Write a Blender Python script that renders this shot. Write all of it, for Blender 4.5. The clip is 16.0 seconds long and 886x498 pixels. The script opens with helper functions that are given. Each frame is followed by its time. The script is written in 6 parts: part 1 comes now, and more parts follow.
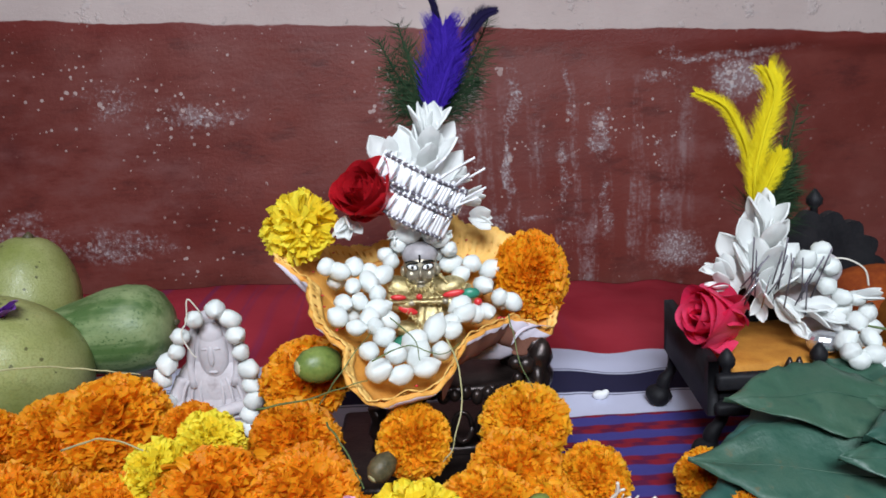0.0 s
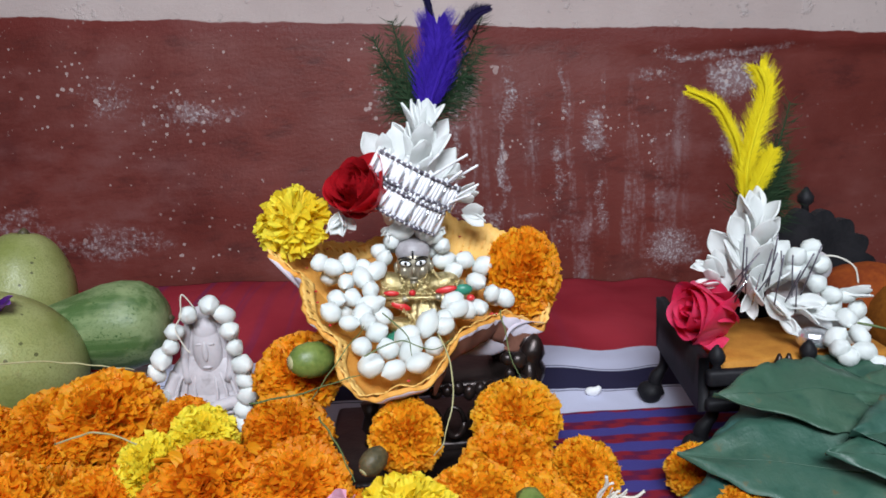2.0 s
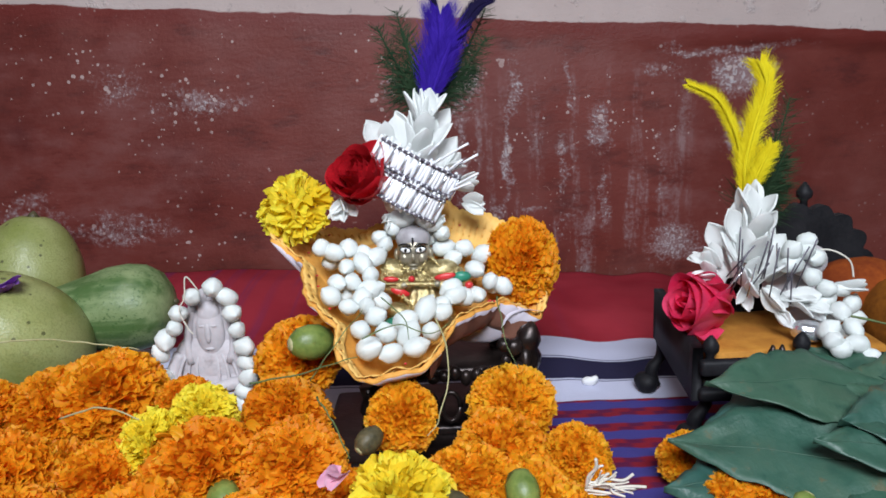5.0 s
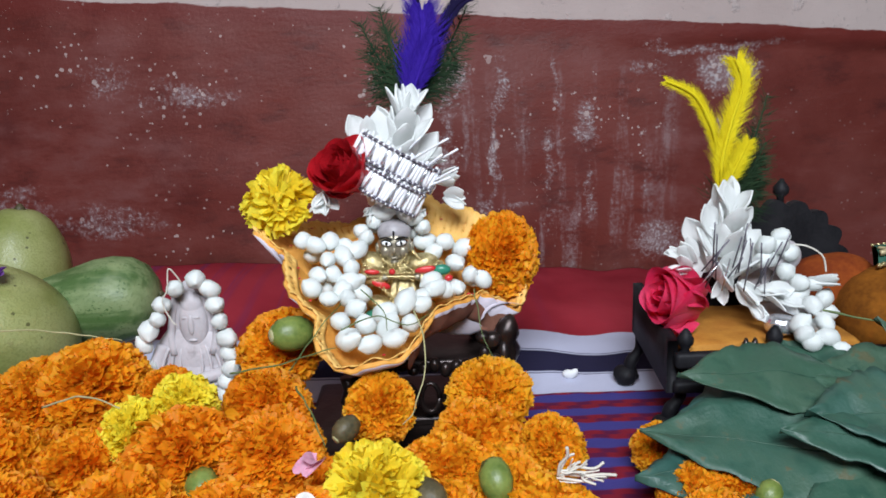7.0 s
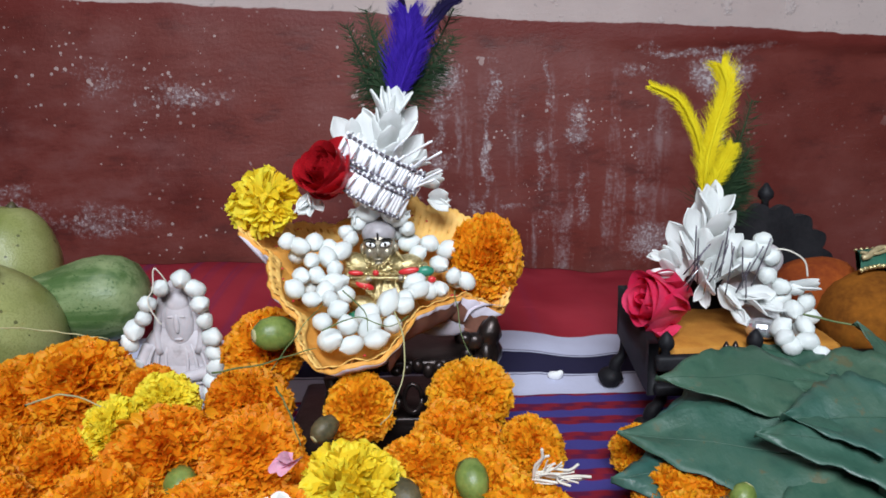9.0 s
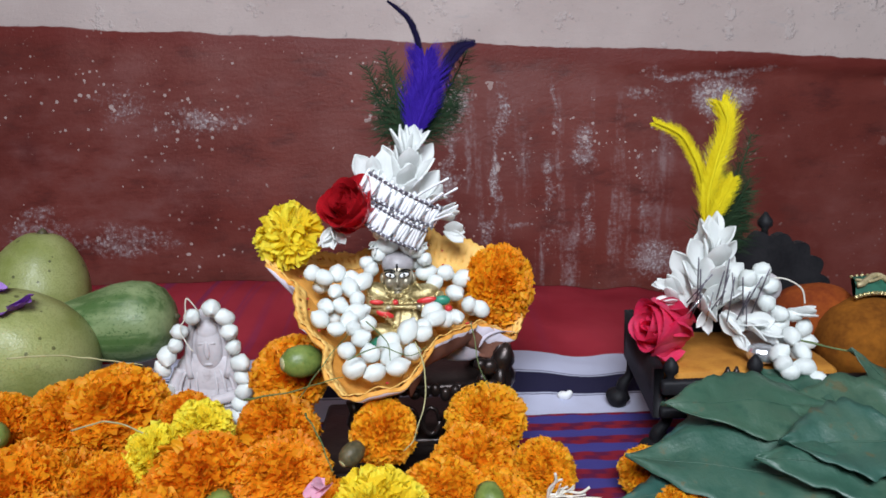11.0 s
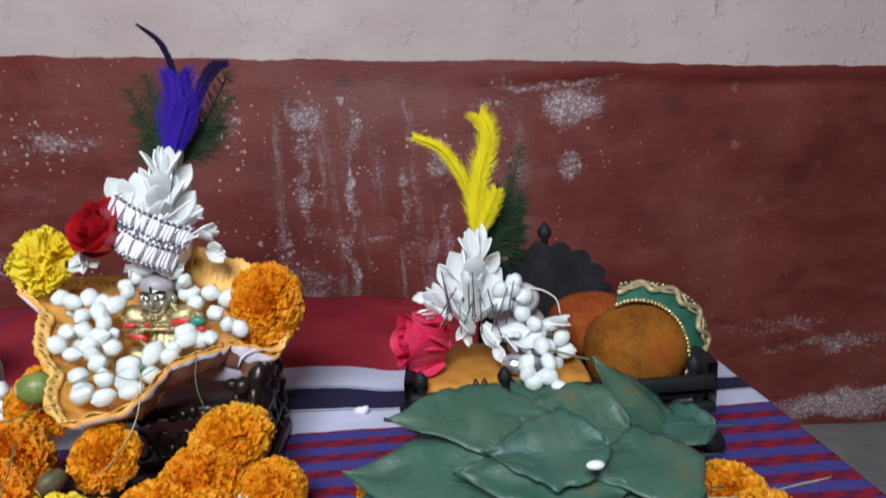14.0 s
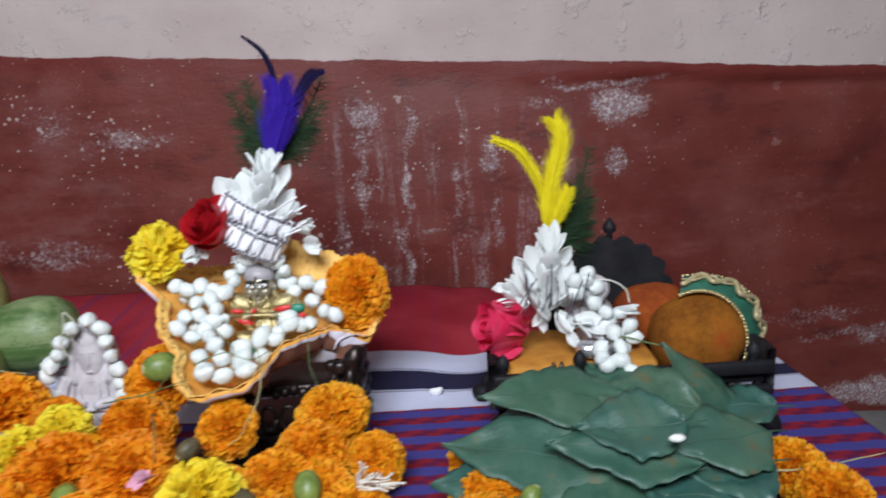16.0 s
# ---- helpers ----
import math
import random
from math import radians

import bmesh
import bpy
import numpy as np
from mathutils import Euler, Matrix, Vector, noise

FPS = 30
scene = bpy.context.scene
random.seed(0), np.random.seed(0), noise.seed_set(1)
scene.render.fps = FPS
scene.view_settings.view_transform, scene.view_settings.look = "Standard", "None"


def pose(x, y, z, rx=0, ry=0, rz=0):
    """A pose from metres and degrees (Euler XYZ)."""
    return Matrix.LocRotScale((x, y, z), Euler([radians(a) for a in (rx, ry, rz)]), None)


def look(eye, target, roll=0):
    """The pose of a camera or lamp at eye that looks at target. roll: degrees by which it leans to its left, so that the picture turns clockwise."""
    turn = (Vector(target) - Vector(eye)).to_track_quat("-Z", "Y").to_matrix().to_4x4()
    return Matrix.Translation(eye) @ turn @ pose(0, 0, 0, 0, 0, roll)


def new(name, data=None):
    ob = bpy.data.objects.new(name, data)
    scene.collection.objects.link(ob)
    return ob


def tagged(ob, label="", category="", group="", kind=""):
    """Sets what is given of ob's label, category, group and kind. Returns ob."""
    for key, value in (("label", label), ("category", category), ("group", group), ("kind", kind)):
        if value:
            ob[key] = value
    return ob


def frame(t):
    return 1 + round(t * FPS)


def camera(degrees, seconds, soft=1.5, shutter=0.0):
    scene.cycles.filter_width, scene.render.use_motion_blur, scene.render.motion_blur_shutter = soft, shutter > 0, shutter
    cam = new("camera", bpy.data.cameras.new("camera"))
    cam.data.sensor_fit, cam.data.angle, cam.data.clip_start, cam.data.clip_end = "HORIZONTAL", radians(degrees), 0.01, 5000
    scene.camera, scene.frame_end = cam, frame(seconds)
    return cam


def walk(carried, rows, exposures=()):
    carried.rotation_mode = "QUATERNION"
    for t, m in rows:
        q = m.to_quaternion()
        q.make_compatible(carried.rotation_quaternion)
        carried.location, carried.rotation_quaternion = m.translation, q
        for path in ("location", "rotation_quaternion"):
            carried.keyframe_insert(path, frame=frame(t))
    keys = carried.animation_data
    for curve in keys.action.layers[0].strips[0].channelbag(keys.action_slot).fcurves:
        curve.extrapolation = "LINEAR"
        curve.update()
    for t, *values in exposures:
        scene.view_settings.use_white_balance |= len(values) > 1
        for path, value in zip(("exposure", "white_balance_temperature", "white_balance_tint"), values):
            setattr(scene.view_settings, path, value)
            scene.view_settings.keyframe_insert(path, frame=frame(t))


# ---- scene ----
cam = camera(66.2, 16.0, 1.7, 0.5)
PATH = [
    (0, (0.046, -0.023, 0.232), (0.098, 1.935, -0.174), -3.0),
    (0.5, (0.049, -0.018, 0.229), (0.109, 1.938, -0.184), -2.9),
    (1, (0.049, -0.021, 0.224), (0.112, 1.934, -0.198), -2.9),
    (1.5, (0.047, -0.025, 0.228), (0.114, 1.931, -0.181), -2.5),
    (2, (0.049, -0.026, 0.231), (0.107, 1.93, -0.179), -2.8),
    (2.5, (0.051, -0.029, 0.224), (0.12, 1.926, -0.193), -3.1),
    (3, (0.052, -0.03, 0.225), (0.123, 1.925, -0.191), -2.8),
    (3.2, (0.051, -0.032, 0.224), (0.114, 1.922, -0.2), -2.9),
    (5.3, (0.054, -0.035, 0.227), (0.089, 1.919, -0.194), -1.9),
    (5.5, (0.053, -0.036, 0.226), (0.1, 1.916, -0.207), -1.6),
    (6, (0.058, -0.039, 0.225), (0.118, 1.914, -0.202), -1.4),
    (6.5, (0.066, -0.042, 0.225), (0.124, 1.912, -0.198), -1.8),
    (7, (0.063, -0.041, 0.226), (0.114, 1.911, -0.206), -1.6),
    (7.5, (0.059, -0.062, 0.242), (0.109, 1.888, -0.199), -0.9),
    (8, (0.068, -0.052, 0.235), (0.129, 1.901, -0.194), -1.6),
    (8.5, (0.076, -0.037, 0.224), (0.132, 1.913, -0.214), -1.5),
    (9, (0.075, -0.044, 0.228), (0.121, 1.908, -0.206), -1.2),
    (9.5, (0.072, -0.048, 0.231), (0.099, 1.902, -0.211), -1.2),
    (9.7, (0.07, -0.054, 0.237), (0.1, 1.901, -0.183), -1.7),
    (11.8, (0.063, -0.077, 0.253), (0.097, 1.876, -0.179), -1.3),
    (12, (0.061, -0.087, 0.254), (0.08, 1.864, -0.186), -1.3),
    (12.5, (0.083, -0.117, 0.269), (0.126, 1.825, -0.208), -1.5),
    (13, (0.137, -0.138, 0.274), (0.191, 1.811, -0.173), -2.1),
    (13.5, (0.207, -0.084, 0.242), (0.311, 1.867, -0.186), -2.7),
    (14, (0.232, -0.071, 0.251), (0.304, 1.888, -0.145), -3.0),
    (14.5, (0.237, -0.08, 0.275), (0.296, 1.887, -0.08), -3.2),
    (15, (0.243, -0.086, 0.265), (0.313, 1.879, -0.104), -2.1),
    (15.5, (0.233, -0.09, 0.264), (0.282, 1.871, -0.128), -2.8),
    (16, (0.18, -0.111, 0.266), (0.211, 1.843, -0.16), -3.0),
]
walk(cam, [(t, look(eye, target, roll)) for t, eye, target, roll in PATH])

# ---- world and lamps ----
world = bpy.data.worlds.new("world")
scene.world = world
world.use_nodes = True
world.node_tree.nodes["Background"].inputs[0].default_value = (0.8, 0.85, 1.0, 1)
world.node_tree.nodes["Background"].inputs[1].default_value = 0.15
scene.view_settings.exposure = 0.0


def area(name, m, sx, sy, watts, color):
    d = bpy.data.lights.new(name, "AREA")
    d.shape, d.size, d.size_y, d.energy, d.color = "RECTANGLE", sx, sy, watts, color
    ob = new(name, d)
    ob.matrix_world = m
    return ob


# assumed lamp behind the camera, never in view; place, size and power fitted to brightness
area("unseen_lamp", look((0.04, -0.54, 0.87), (0.10, 0.48, 0.12)), 0.58, 0.34, 22.6, (0.84, 0.91, 1.0))

# ---- materials ----


def nodes_of(name):
    m = bpy.data.materials.new(name)
    m.use_nodes = True
    return m, m.node_tree.nodes, m.node_tree.links, m.node_tree.nodes["Principled BSDF"]


def tex_noise(N, L, vec, scale, detail=4.0, rough=0.55):
    n = N.new("ShaderNodeTexNoise")
    n.inputs["Scale"].default_value, n.inputs["Detail"].default_value, n.inputs["Roughness"].default_value = scale, detail, rough
    if vec:
        L.new(vec, n.inputs["Vector"])
    return n.outputs["Fac"]


def ramp(N, L, fac, stops):
    r = N.new("ShaderNodeValToRGB")
    el = r.color_ramp.elements
    while len(el) < len(stops):
        el.new(0.5)
    for e, (p, c) in zip(el, stops):
        e.position, e.color = p, (*c, 1) if len(c) == 3 else c
    L.new(fac, r.inputs[0])
    return r.outputs[0]


def mixc(N, L, fac, a, b, mode="MIX"):
    n = N.new("ShaderNodeMix")
    n.data_type, n.blend_type = "RGBA", mode
    for sock, v in ((n.inputs[0], fac), (n.inputs[6], a), (n.inputs[7], b)):
        if isinstance(v, (int, float)):
            sock.default_value = v
        elif isinstance(v, tuple):
            sock.default_value = (*v, 1)
        else:
            L.new(v, sock)
    return n.outputs[2]


def mth(N, L, op, a, b=0.0, clamp=False):
    n = N.new("ShaderNodeMath")
    n.operation, n.use_clamp = op, clamp
    for sock, v in zip(n.inputs, (a, b)):
        if isinstance(v, (int, float)):
            sock.default_value = v
        else:
            L.new(v, sock)
    return n.outputs[0]


def smooth(N, L, v, lo, hi, a=0.0, b=1.0):
    n = N.new("ShaderNodeMapRange")
    n.interpolation_type = "SMOOTHSTEP"
    L.new(v, n.inputs[0])
    for i, x in enumerate((lo, hi, a, b)):
        n.inputs[i + 1].default_value = x
    return n.outputs[0]


def bump(N, L, bsdf, h, strength, dist):
    b = N.new("ShaderNodeBump")
    b.inputs["Strength"].default_value, b.inputs["Distance"].default_value = strength, dist
    L.new(h, b.inputs["Height"])
    L.new(b.outputs[0], bsdf.inputs["Normal"])


def surface(name, c1, c2, scale=60, fine=400, rough=0.6, metal=0.0, relief=0.3, dist=0.001, island=0.0, thin=0.0, sss=0.0, spec=0.5, stain=None):
    """A two-scale natural surface; island: colour change from piece to piece; thin: share of light let through."""
    m, N, L, B = nodes_of(name)
    co = N.new("ShaderNodeTexCoord").outputs["Object"]
    a, f = tex_noise(N, L, co, scale), tex_noise(N, L, co, fine, 2.0)
    fac = mth(N, L, "ADD", mth(N, L, "MULTIPLY", a, 0.75), mth(N, L, "MULTIPLY", f, 0.25))
    if island:
        g = N.new("ShaderNodeNewGeometry")
        o = N.new("ShaderNodeObjectInfo")
        r = mth(N, L, "ADD", mth(N, L, "MULTIPLY", g.outputs["Random Per Island"], 0.7), mth(N, L, "MULTIPLY", o.outputs["Random"], 0.3))
        fac = mth(N, L, "ADD", mth(N, L, "MULTIPLY", fac, 1 - island), mth(N, L, "MULTIPLY", r, island))
    col = mixc(N, L, smooth(N, L, fac, 0.25, 0.75), c1, c2)
    if stain:
        s = tex_noise(N, L, co, scale * 0.5, 5.0, 0.7)
        col = mixc(N, L, smooth(N, L, s, 0.56, 0.7), col, stain)
    L.new(col, B.inputs["Base Color"])
    B.inputs["Roughness"].default_value, B.inputs["Metallic"].default_value = rough, metal
    B.inputs["Specular IOR Level"].default_value = spec
    if sss:
        B.inputs["Subsurface Weight"].default_value = sss
        B.inputs["Subsurface Radius"].default_value = (0.004, 0.003, 0.002)
        B.inputs["Subsurface Scale"].default_value = 1.0
    if relief:
        bump(N, L, B, fac, relief, dist)
    if thin:
        t = N.new("ShaderNodeBsdfTranslucent")
        L.new(col, t.inputs[0])
        mx = N.new("ShaderNodeMixShader")
        mx.inputs[0].default_value = thin
        out = N["Material Output"]
        L.new(B.outputs[0], mx.inputs[1])
        L.new(t.outputs[0], mx.inputs[2])
        L.new(mx.outputs[0], out.inputs[0])
    return m


M_ORANGE = surface("marigold_orange", (0.85, 0.278, 0.003), (0.97, 0.47, 0.014), 90, 500, 0.6, island=0.6, thin=0.48, relief=0.2)
M_GOLDEN = surface("marigold_golden", (0.90, 0.335, 0.005), (0.97, 0.54, 0.020), 90, 500, 0.6, island=0.6, thin=0.48, relief=0.2)
M_YELLOW = surface("marigold_yellow", (0.90, 0.66, 0.02), (0.95, 0.84, 0.06), 90, 500, 0.65, island=0.75, thin=0.42, relief=0.2)
M_CALYX = surface("calyx_green", (0.10, 0.16, 0.03), (0.24, 0.30, 0.07), 80, 500, 0.4)
M_NUT = surface("bud_green", (0.085, 0.135, 0.025), (0.22, 0.28, 0.065), 110, 500, 0.42, relief=0.6, stain=(0.06, 0.07, 0.02))
M_DRYNUT = surface("bud_brown", (0.04, 0.036, 0.016), (0.12, 0.09, 0.04), 130, 500, 0.55, relief=0.7)
M_WHITE = surface("petal_white", (0.89, 0.91, 0.89), (0.95, 0.96, 0.95), 120, 600, 0.45, thin=0.30, relief=0.3, dist=0.0005)
M_BUD = surface("bud_white", (0.60, 0.64, 0.62), (0.76, 0.79, 0.77), 160, 700, 0.45, relief=0.35, dist=0.0008, island=0.4, stain=(0.64, 0.68, 0.57))
M_THREAD = surface("thread_white", (0.60, 0.55, 0.46), (0.80, 0.76, 0.68), 200, 900, 0.8)
M_TINSEL = surface("tinsel_silver", (0.86, 0.86, 0.91), (0.95, 0.95, 0.97), 200, 900, 0.3, metal=0.0, relief=0.4)
M_FOIL = surface("foil_silver", (0.62, 0.63, 0.68), (0.9, 0.9, 0.93), 200, 900, 0.22, metal=0.8, relief=0.4)
M_WIRE = surface("wire_dark", (0.06, 0.05, 0.07), (0.2, 0.18, 0.22), 200, 900, 0.4, metal=0.4)
M_ROSE = surface("rose_red", (0.44, 0.006, 0.014), (0.66, 0.022, 0.035), 70, 500, 0.42, island=0.4, thin=0.25)
M_PINK = surface("rose_crimson", (0.76, 0.014, 0.085), (0.93, 0.11, 0.24), 70, 500, 0.42, island=0.4, thin=0.28)
M_CRUMB = surface("crumb_white", (0.7, 0.7, 0.66), (0.85, 0.85, 0.8), 200, 900, 0.8)
M_PALEPINK = surface("petal_pink", (0.72, 0.30, 0.45), (0.88, 0.55, 0.66), 70, 500, 0.5, thin=0.25)
M_VIOLET = surface("petal_violet", (0.20, 0.06, 0.42), (0.42, 0.16, 0.66), 70, 500, 0.5, thin=0.2)
M_BLUEF = surface("feather_violet", (0.032, 0.010, 0.26), (0.062, 0.022, 0.40), 60, 600, 0.8, island=0.35, thin=0.25, spec=0.15, relief=0)
M_DARKF = surface("feather_dark", (0.004, 0.003, 0.014), (0.010, 0.006, 0.040), 60, 600, 0.8, relief=0, spec=0.1)
M_YELF = surface("feather_yellow", (0.78, 0.63, 0.01), (0.90, 0.79, 0.03), 60, 600, 0.8, island=0.25, spec=0.15, thin=0.3, relief=0)
M_FERN = surface("fern_dark", (0.012, 0.028, 0.014), (0.032, 0.060, 0.028), 60, 600, 0.9, island=0.5, relief=0, spec=0.1)
M_SHEET = surface("cloth_orange", (0.66, 0.27, 0.035), (0.86, 0.45, 0.10), 90, 900, 0.7, relief=0.35, stain=(0.60, 0.20, 0.03))
M_FRILL = surface("cloth_eyelet", (0.76, 0.41, 0.085), (0.90, 0.57, 0.17), 90, 900, 0.7, relief=0.35)
M_PAD = surface("cloth_amber", (0.36, 0.13, 0.012), (0.55, 0.24, 0.03), 60, 900, 0.8, relief=0.4)
# the orange cloth again, its colour darkened to hold the shade under the bowl
M_UNDER_SHADED = surface("cloth_underside_shaded", (0.15, 0.055, 0.035), (0.26, 0.11, 0.07), 50, 900, 0.85, relief=0.4)
M_LINING = surface("cloth_lilac", (0.58, 0.52, 0.60), (0.72, 0.66, 0.72), 60, 900, 0.8)
M_IRON = surface("metal_dark", (0.006, 0.006, 0.008), (0.020, 0.019, 0.022), 50, 400, 0.6, metal=0.1, relief=0.4, spec=0.25)
M_BRONZE = surface("metal_bronze", (0.012, 0.009, 0.009), (0.050, 0.034, 0.030), 80, 500, 0.32, metal=0.6, relief=0.5)
M_GOLD = surface("brass_gold", (0.42, 0.32, 0.13), (0.80, 0.68, 0.38), 420, 1800, 0.36, metal=0.85, relief=0.9, dist=0.0012)
M_FACE = surface("worn_brass", (0.20, 0.17, 0.12), (0.48, 0.43, 0.33), 160, 900, 0.34, metal=0.55, relief=0.5)
M_STONE = surface("soapstone", (0.47, 0.435, 0.455), (0.62, 0.58, 0.605), 40, 300, 0.55, relief=0.5, dist=0.0015, stain=(0.34, 0.30, 0.31))
M_CAP = surface("idol_cap", (0.27, 0.25, 0.26), (0.42, 0.39, 0.41), 150, 700, 0.45)
M_EYE = surface("enamel_white", (0.85, 0.85, 0.85), (0.9, 0.9, 0.9), rough=0.2, relief=0)
M_INK = surface("enamel_black", (0.01, 0.01, 0.01), (0.02, 0.02, 0.02), rough=0.2, relief=0)
M_LAC = surface("enamel_red", (0.50, 0.015, 0.02), (0.68, 0.04, 0.04), 100, 600, 0.3)
M_TEAL = surface("enamel_green", (0.02, 0.16, 0.10), (0.04, 0.28, 0.18), 100, 600, 0.35)
M_VELVET = surface("velvet_orange", (0.095, 0.030, 0.006), (0.36, 0.125, 0.014), 22, 260, 0.95, relief=0.6, stain=(0.30, 0.060, 0.012), spec=0.1)
M_VELRED = surface("velvet_red", (0.110, 0.016, 0.008), (0.34, 0.080, 0.014), 22, 260, 0.95, relief=0.5, spec=0.1)
M_BROCADE = surface("brocade_green", (0.008, 0.06, 0.035), (0.02, 0.13, 0.08), 120, 900, 0.7)
M_BRAID = surface("braid_gold", (0.36, 0.28, 0.14), (0.58, 0.48, 0.28), 300, 900, 0.5, metal=0.3)
M_VEIN = surface("leaf_vein", (0.034, 0.090, 0.058), (0.052, 0.122, 0.082), 60, 300, 0.5)
M_STRAW = surface("stalk_dry", (0.30, 0.28, 0.12), (0.52, 0.48, 0.26), 60, 500, 0.6)
M_STALK = surface("stalk_green", (0.06, 0.10, 0.03), (0.16, 0.21, 0.07), 60, 500, 0.6)


def pomelo_skin():
    """Waxy rind: pale mottling, oil pores, brown scuffs and dark specks."""
    m, N, L, B = nodes_of("pomelo_skin")
    co = N.new("ShaderNodeTexCoord").outputs["Object"]
    lo, mid, pore = tex_noise(N, L, co, 22, 4), tex_noise(N, L, co, 95, 5, 0.7), tex_noise(N, L, co, 620, 2)
    col = mixc(N, L, smooth(N, L, lo, 0.3, 0.7), (0.215, 0.245, 0.060), (0.37, 0.390, 0.150))
    col = mixc(N, L, smooth(N, L, pore, 0.45, 0.65, 0.0, 0.35), col, (0.17, 0.19, 0.05))
    col = mixc(N, L, smooth(N, L, mid, 0.60, 0.74, 0.0, 0.5), col, (0.19, 0.16, 0.06))
    vo = N.new("ShaderNodeTexVoronoi")
    vo.inputs["Scale"].default_value = 150
    L.new(co, vo.inputs["Vector"])
    cs = N.new("ShaderNodeSeparateColor")
    L.new(vo.outputs["Color"], cs.inputs[0])
    speck = mth(N, L, "LESS_THAN", vo.outputs["Distance"], mth(N, L, "MULTIPLY", mth(N, L, "POWER", cs.outputs[0], 5.0), 0.3))
    col = mixc(N, L, mth(N, L, "MULTIPLY", speck, 0.7), col, (0.04, 0.035, 0.012))
    L.new(col, B.inputs["Base Color"])
    L.new(smooth(N, L, mid, 0.4, 0.7, 0.38, 0.6), B.inputs["Roughness"])
    bump(N, L, B, mth(N, L, "ADD", pore, mth(N, L, "MULTIPLY", mid, 0.8)), 0.35, 0.0009)
    return m


M_POMELO = pomelo_skin()


def leaf_skin():
    """Dull blade: blue-green to olive from leaf to leaf, dusty mottling, a few brown scars."""
    m, N, L, B = nodes_of("leaf_green")
    co = N.new("ShaderNodeTexCoord").outputs["Object"]
    own = N.new("ShaderNodeObjectInfo").outputs["Random"]
    sh = N.new("ShaderNodeVectorMath")
    sh.operation = "ADD"
    L.new(co, sh.inputs[0])
    L.new(own, sh.inputs[1])
    lo, mid, fine = tex_noise(N, L, sh.outputs[0], 22, 4), tex_noise(N, L, sh.outputs[0], 75, 5, 0.65), tex_noise(N, L, co, 420, 3)
    col = mixc(N, L, smooth(N, L, own, 0.1, 0.9), (0.028, 0.095, 0.080), (0.040, 0.100, 0.060))
    col = mixc(N, L, smooth(N, L, lo, 0.42, 0.66, 0.0, 0.7), col, (0.062, 0.116, 0.074))
    col = mixc(N, L, smooth(N, L, mid, 0.50, 0.30, 0.0, 0.6), col, (0.020, 0.066, 0.048))
    col = mixc(N, L, smooth(N, L, mid, 0.60, 0.76, 0.0, 0.5), col, (0.085, 0.165, 0.130))
    col = mixc(N, L, smooth(N, L, mth(N, L, "ADD", mid, mth(N, L, "MULTIPLY", lo, 0.6)), 0.94, 1.02, 0.0, 0.7), col, (0.10, 0.085, 0.035))
    L.new(col, B.inputs["Base Color"])
    L.new(smooth(N, L, mid, 0.35, 0.7, 0.40, 0.62), B.inputs["Roughness"])
    bump(N, L, B, mth(N, L, "ADD", fine, mth(N, L, "MULTIPLY", mid, 1.5)), 0.35, 0.0010)
    return m


M_LEAF = leaf_skin()


def gourd_skin():
    m, N, L, B = nodes_of("gourd_streaked")
    co = N.new("ShaderNodeTexCoord").outputs["Object"]
    mp = N.new("ShaderNodeMapping")
    mp.inputs["Scale"].default_value = (9, 95, 95)
    L.new(co, mp.inputs[0])
    st, sp, lo = tex_noise(N, L, mp.outputs[0], 1.0, 3), tex_noise(N, L, co, 420, 3, 0.7), tex_noise(N, L, co, 26, 3)
    col = mixc(N, L, smooth(N, L, st, 0.40, 0.62), (0.075, 0.140, 0.040), (0.20, 0.27, 0.115))
    col = mixc(N, L, smooth(N, L, sp, 0.54, 0.66), col, (0.055, 0.12, 0.03))
    col = mixc(N, L, smooth(N, L, lo, 0.5, 0.75, 0.0, 0.6), col, (0.33, 0.39, 0.19))
    L.new(col, B.inputs["Base Color"])
    B.inputs["Roughness"].default_value = 0.45
    bump(N, L, B, mth(N, L, "ADD", sp, st), 0.4, 0.0012)
    return m


M_GOURD = gourd_skin()
M_CHALK = surface("chalk", (0.8, 0.8, 0.8), (0.9, 0.9, 0.9), 200, 800, 0.8)
M_PLASTER = surface("plaster_pale", (0.34, 0.31, 0.29), (0.42, 0.39, 0.37), 4, 60, 0.85, relief=0.3, dist=0.003)
M_CEMENT = surface("cement_grey", (0.16, 0.155, 0.15), (0.27, 0.26, 0.25), 8, 90, 0.7, relief=0.5, dist=0.003, stain=(0.34, 0.33, 0.33))
M_WOOD = surface("wood_brown", (0.10, 0.055, 0.03), (0.20, 0.12, 0.06), 20, 200, 0.6)


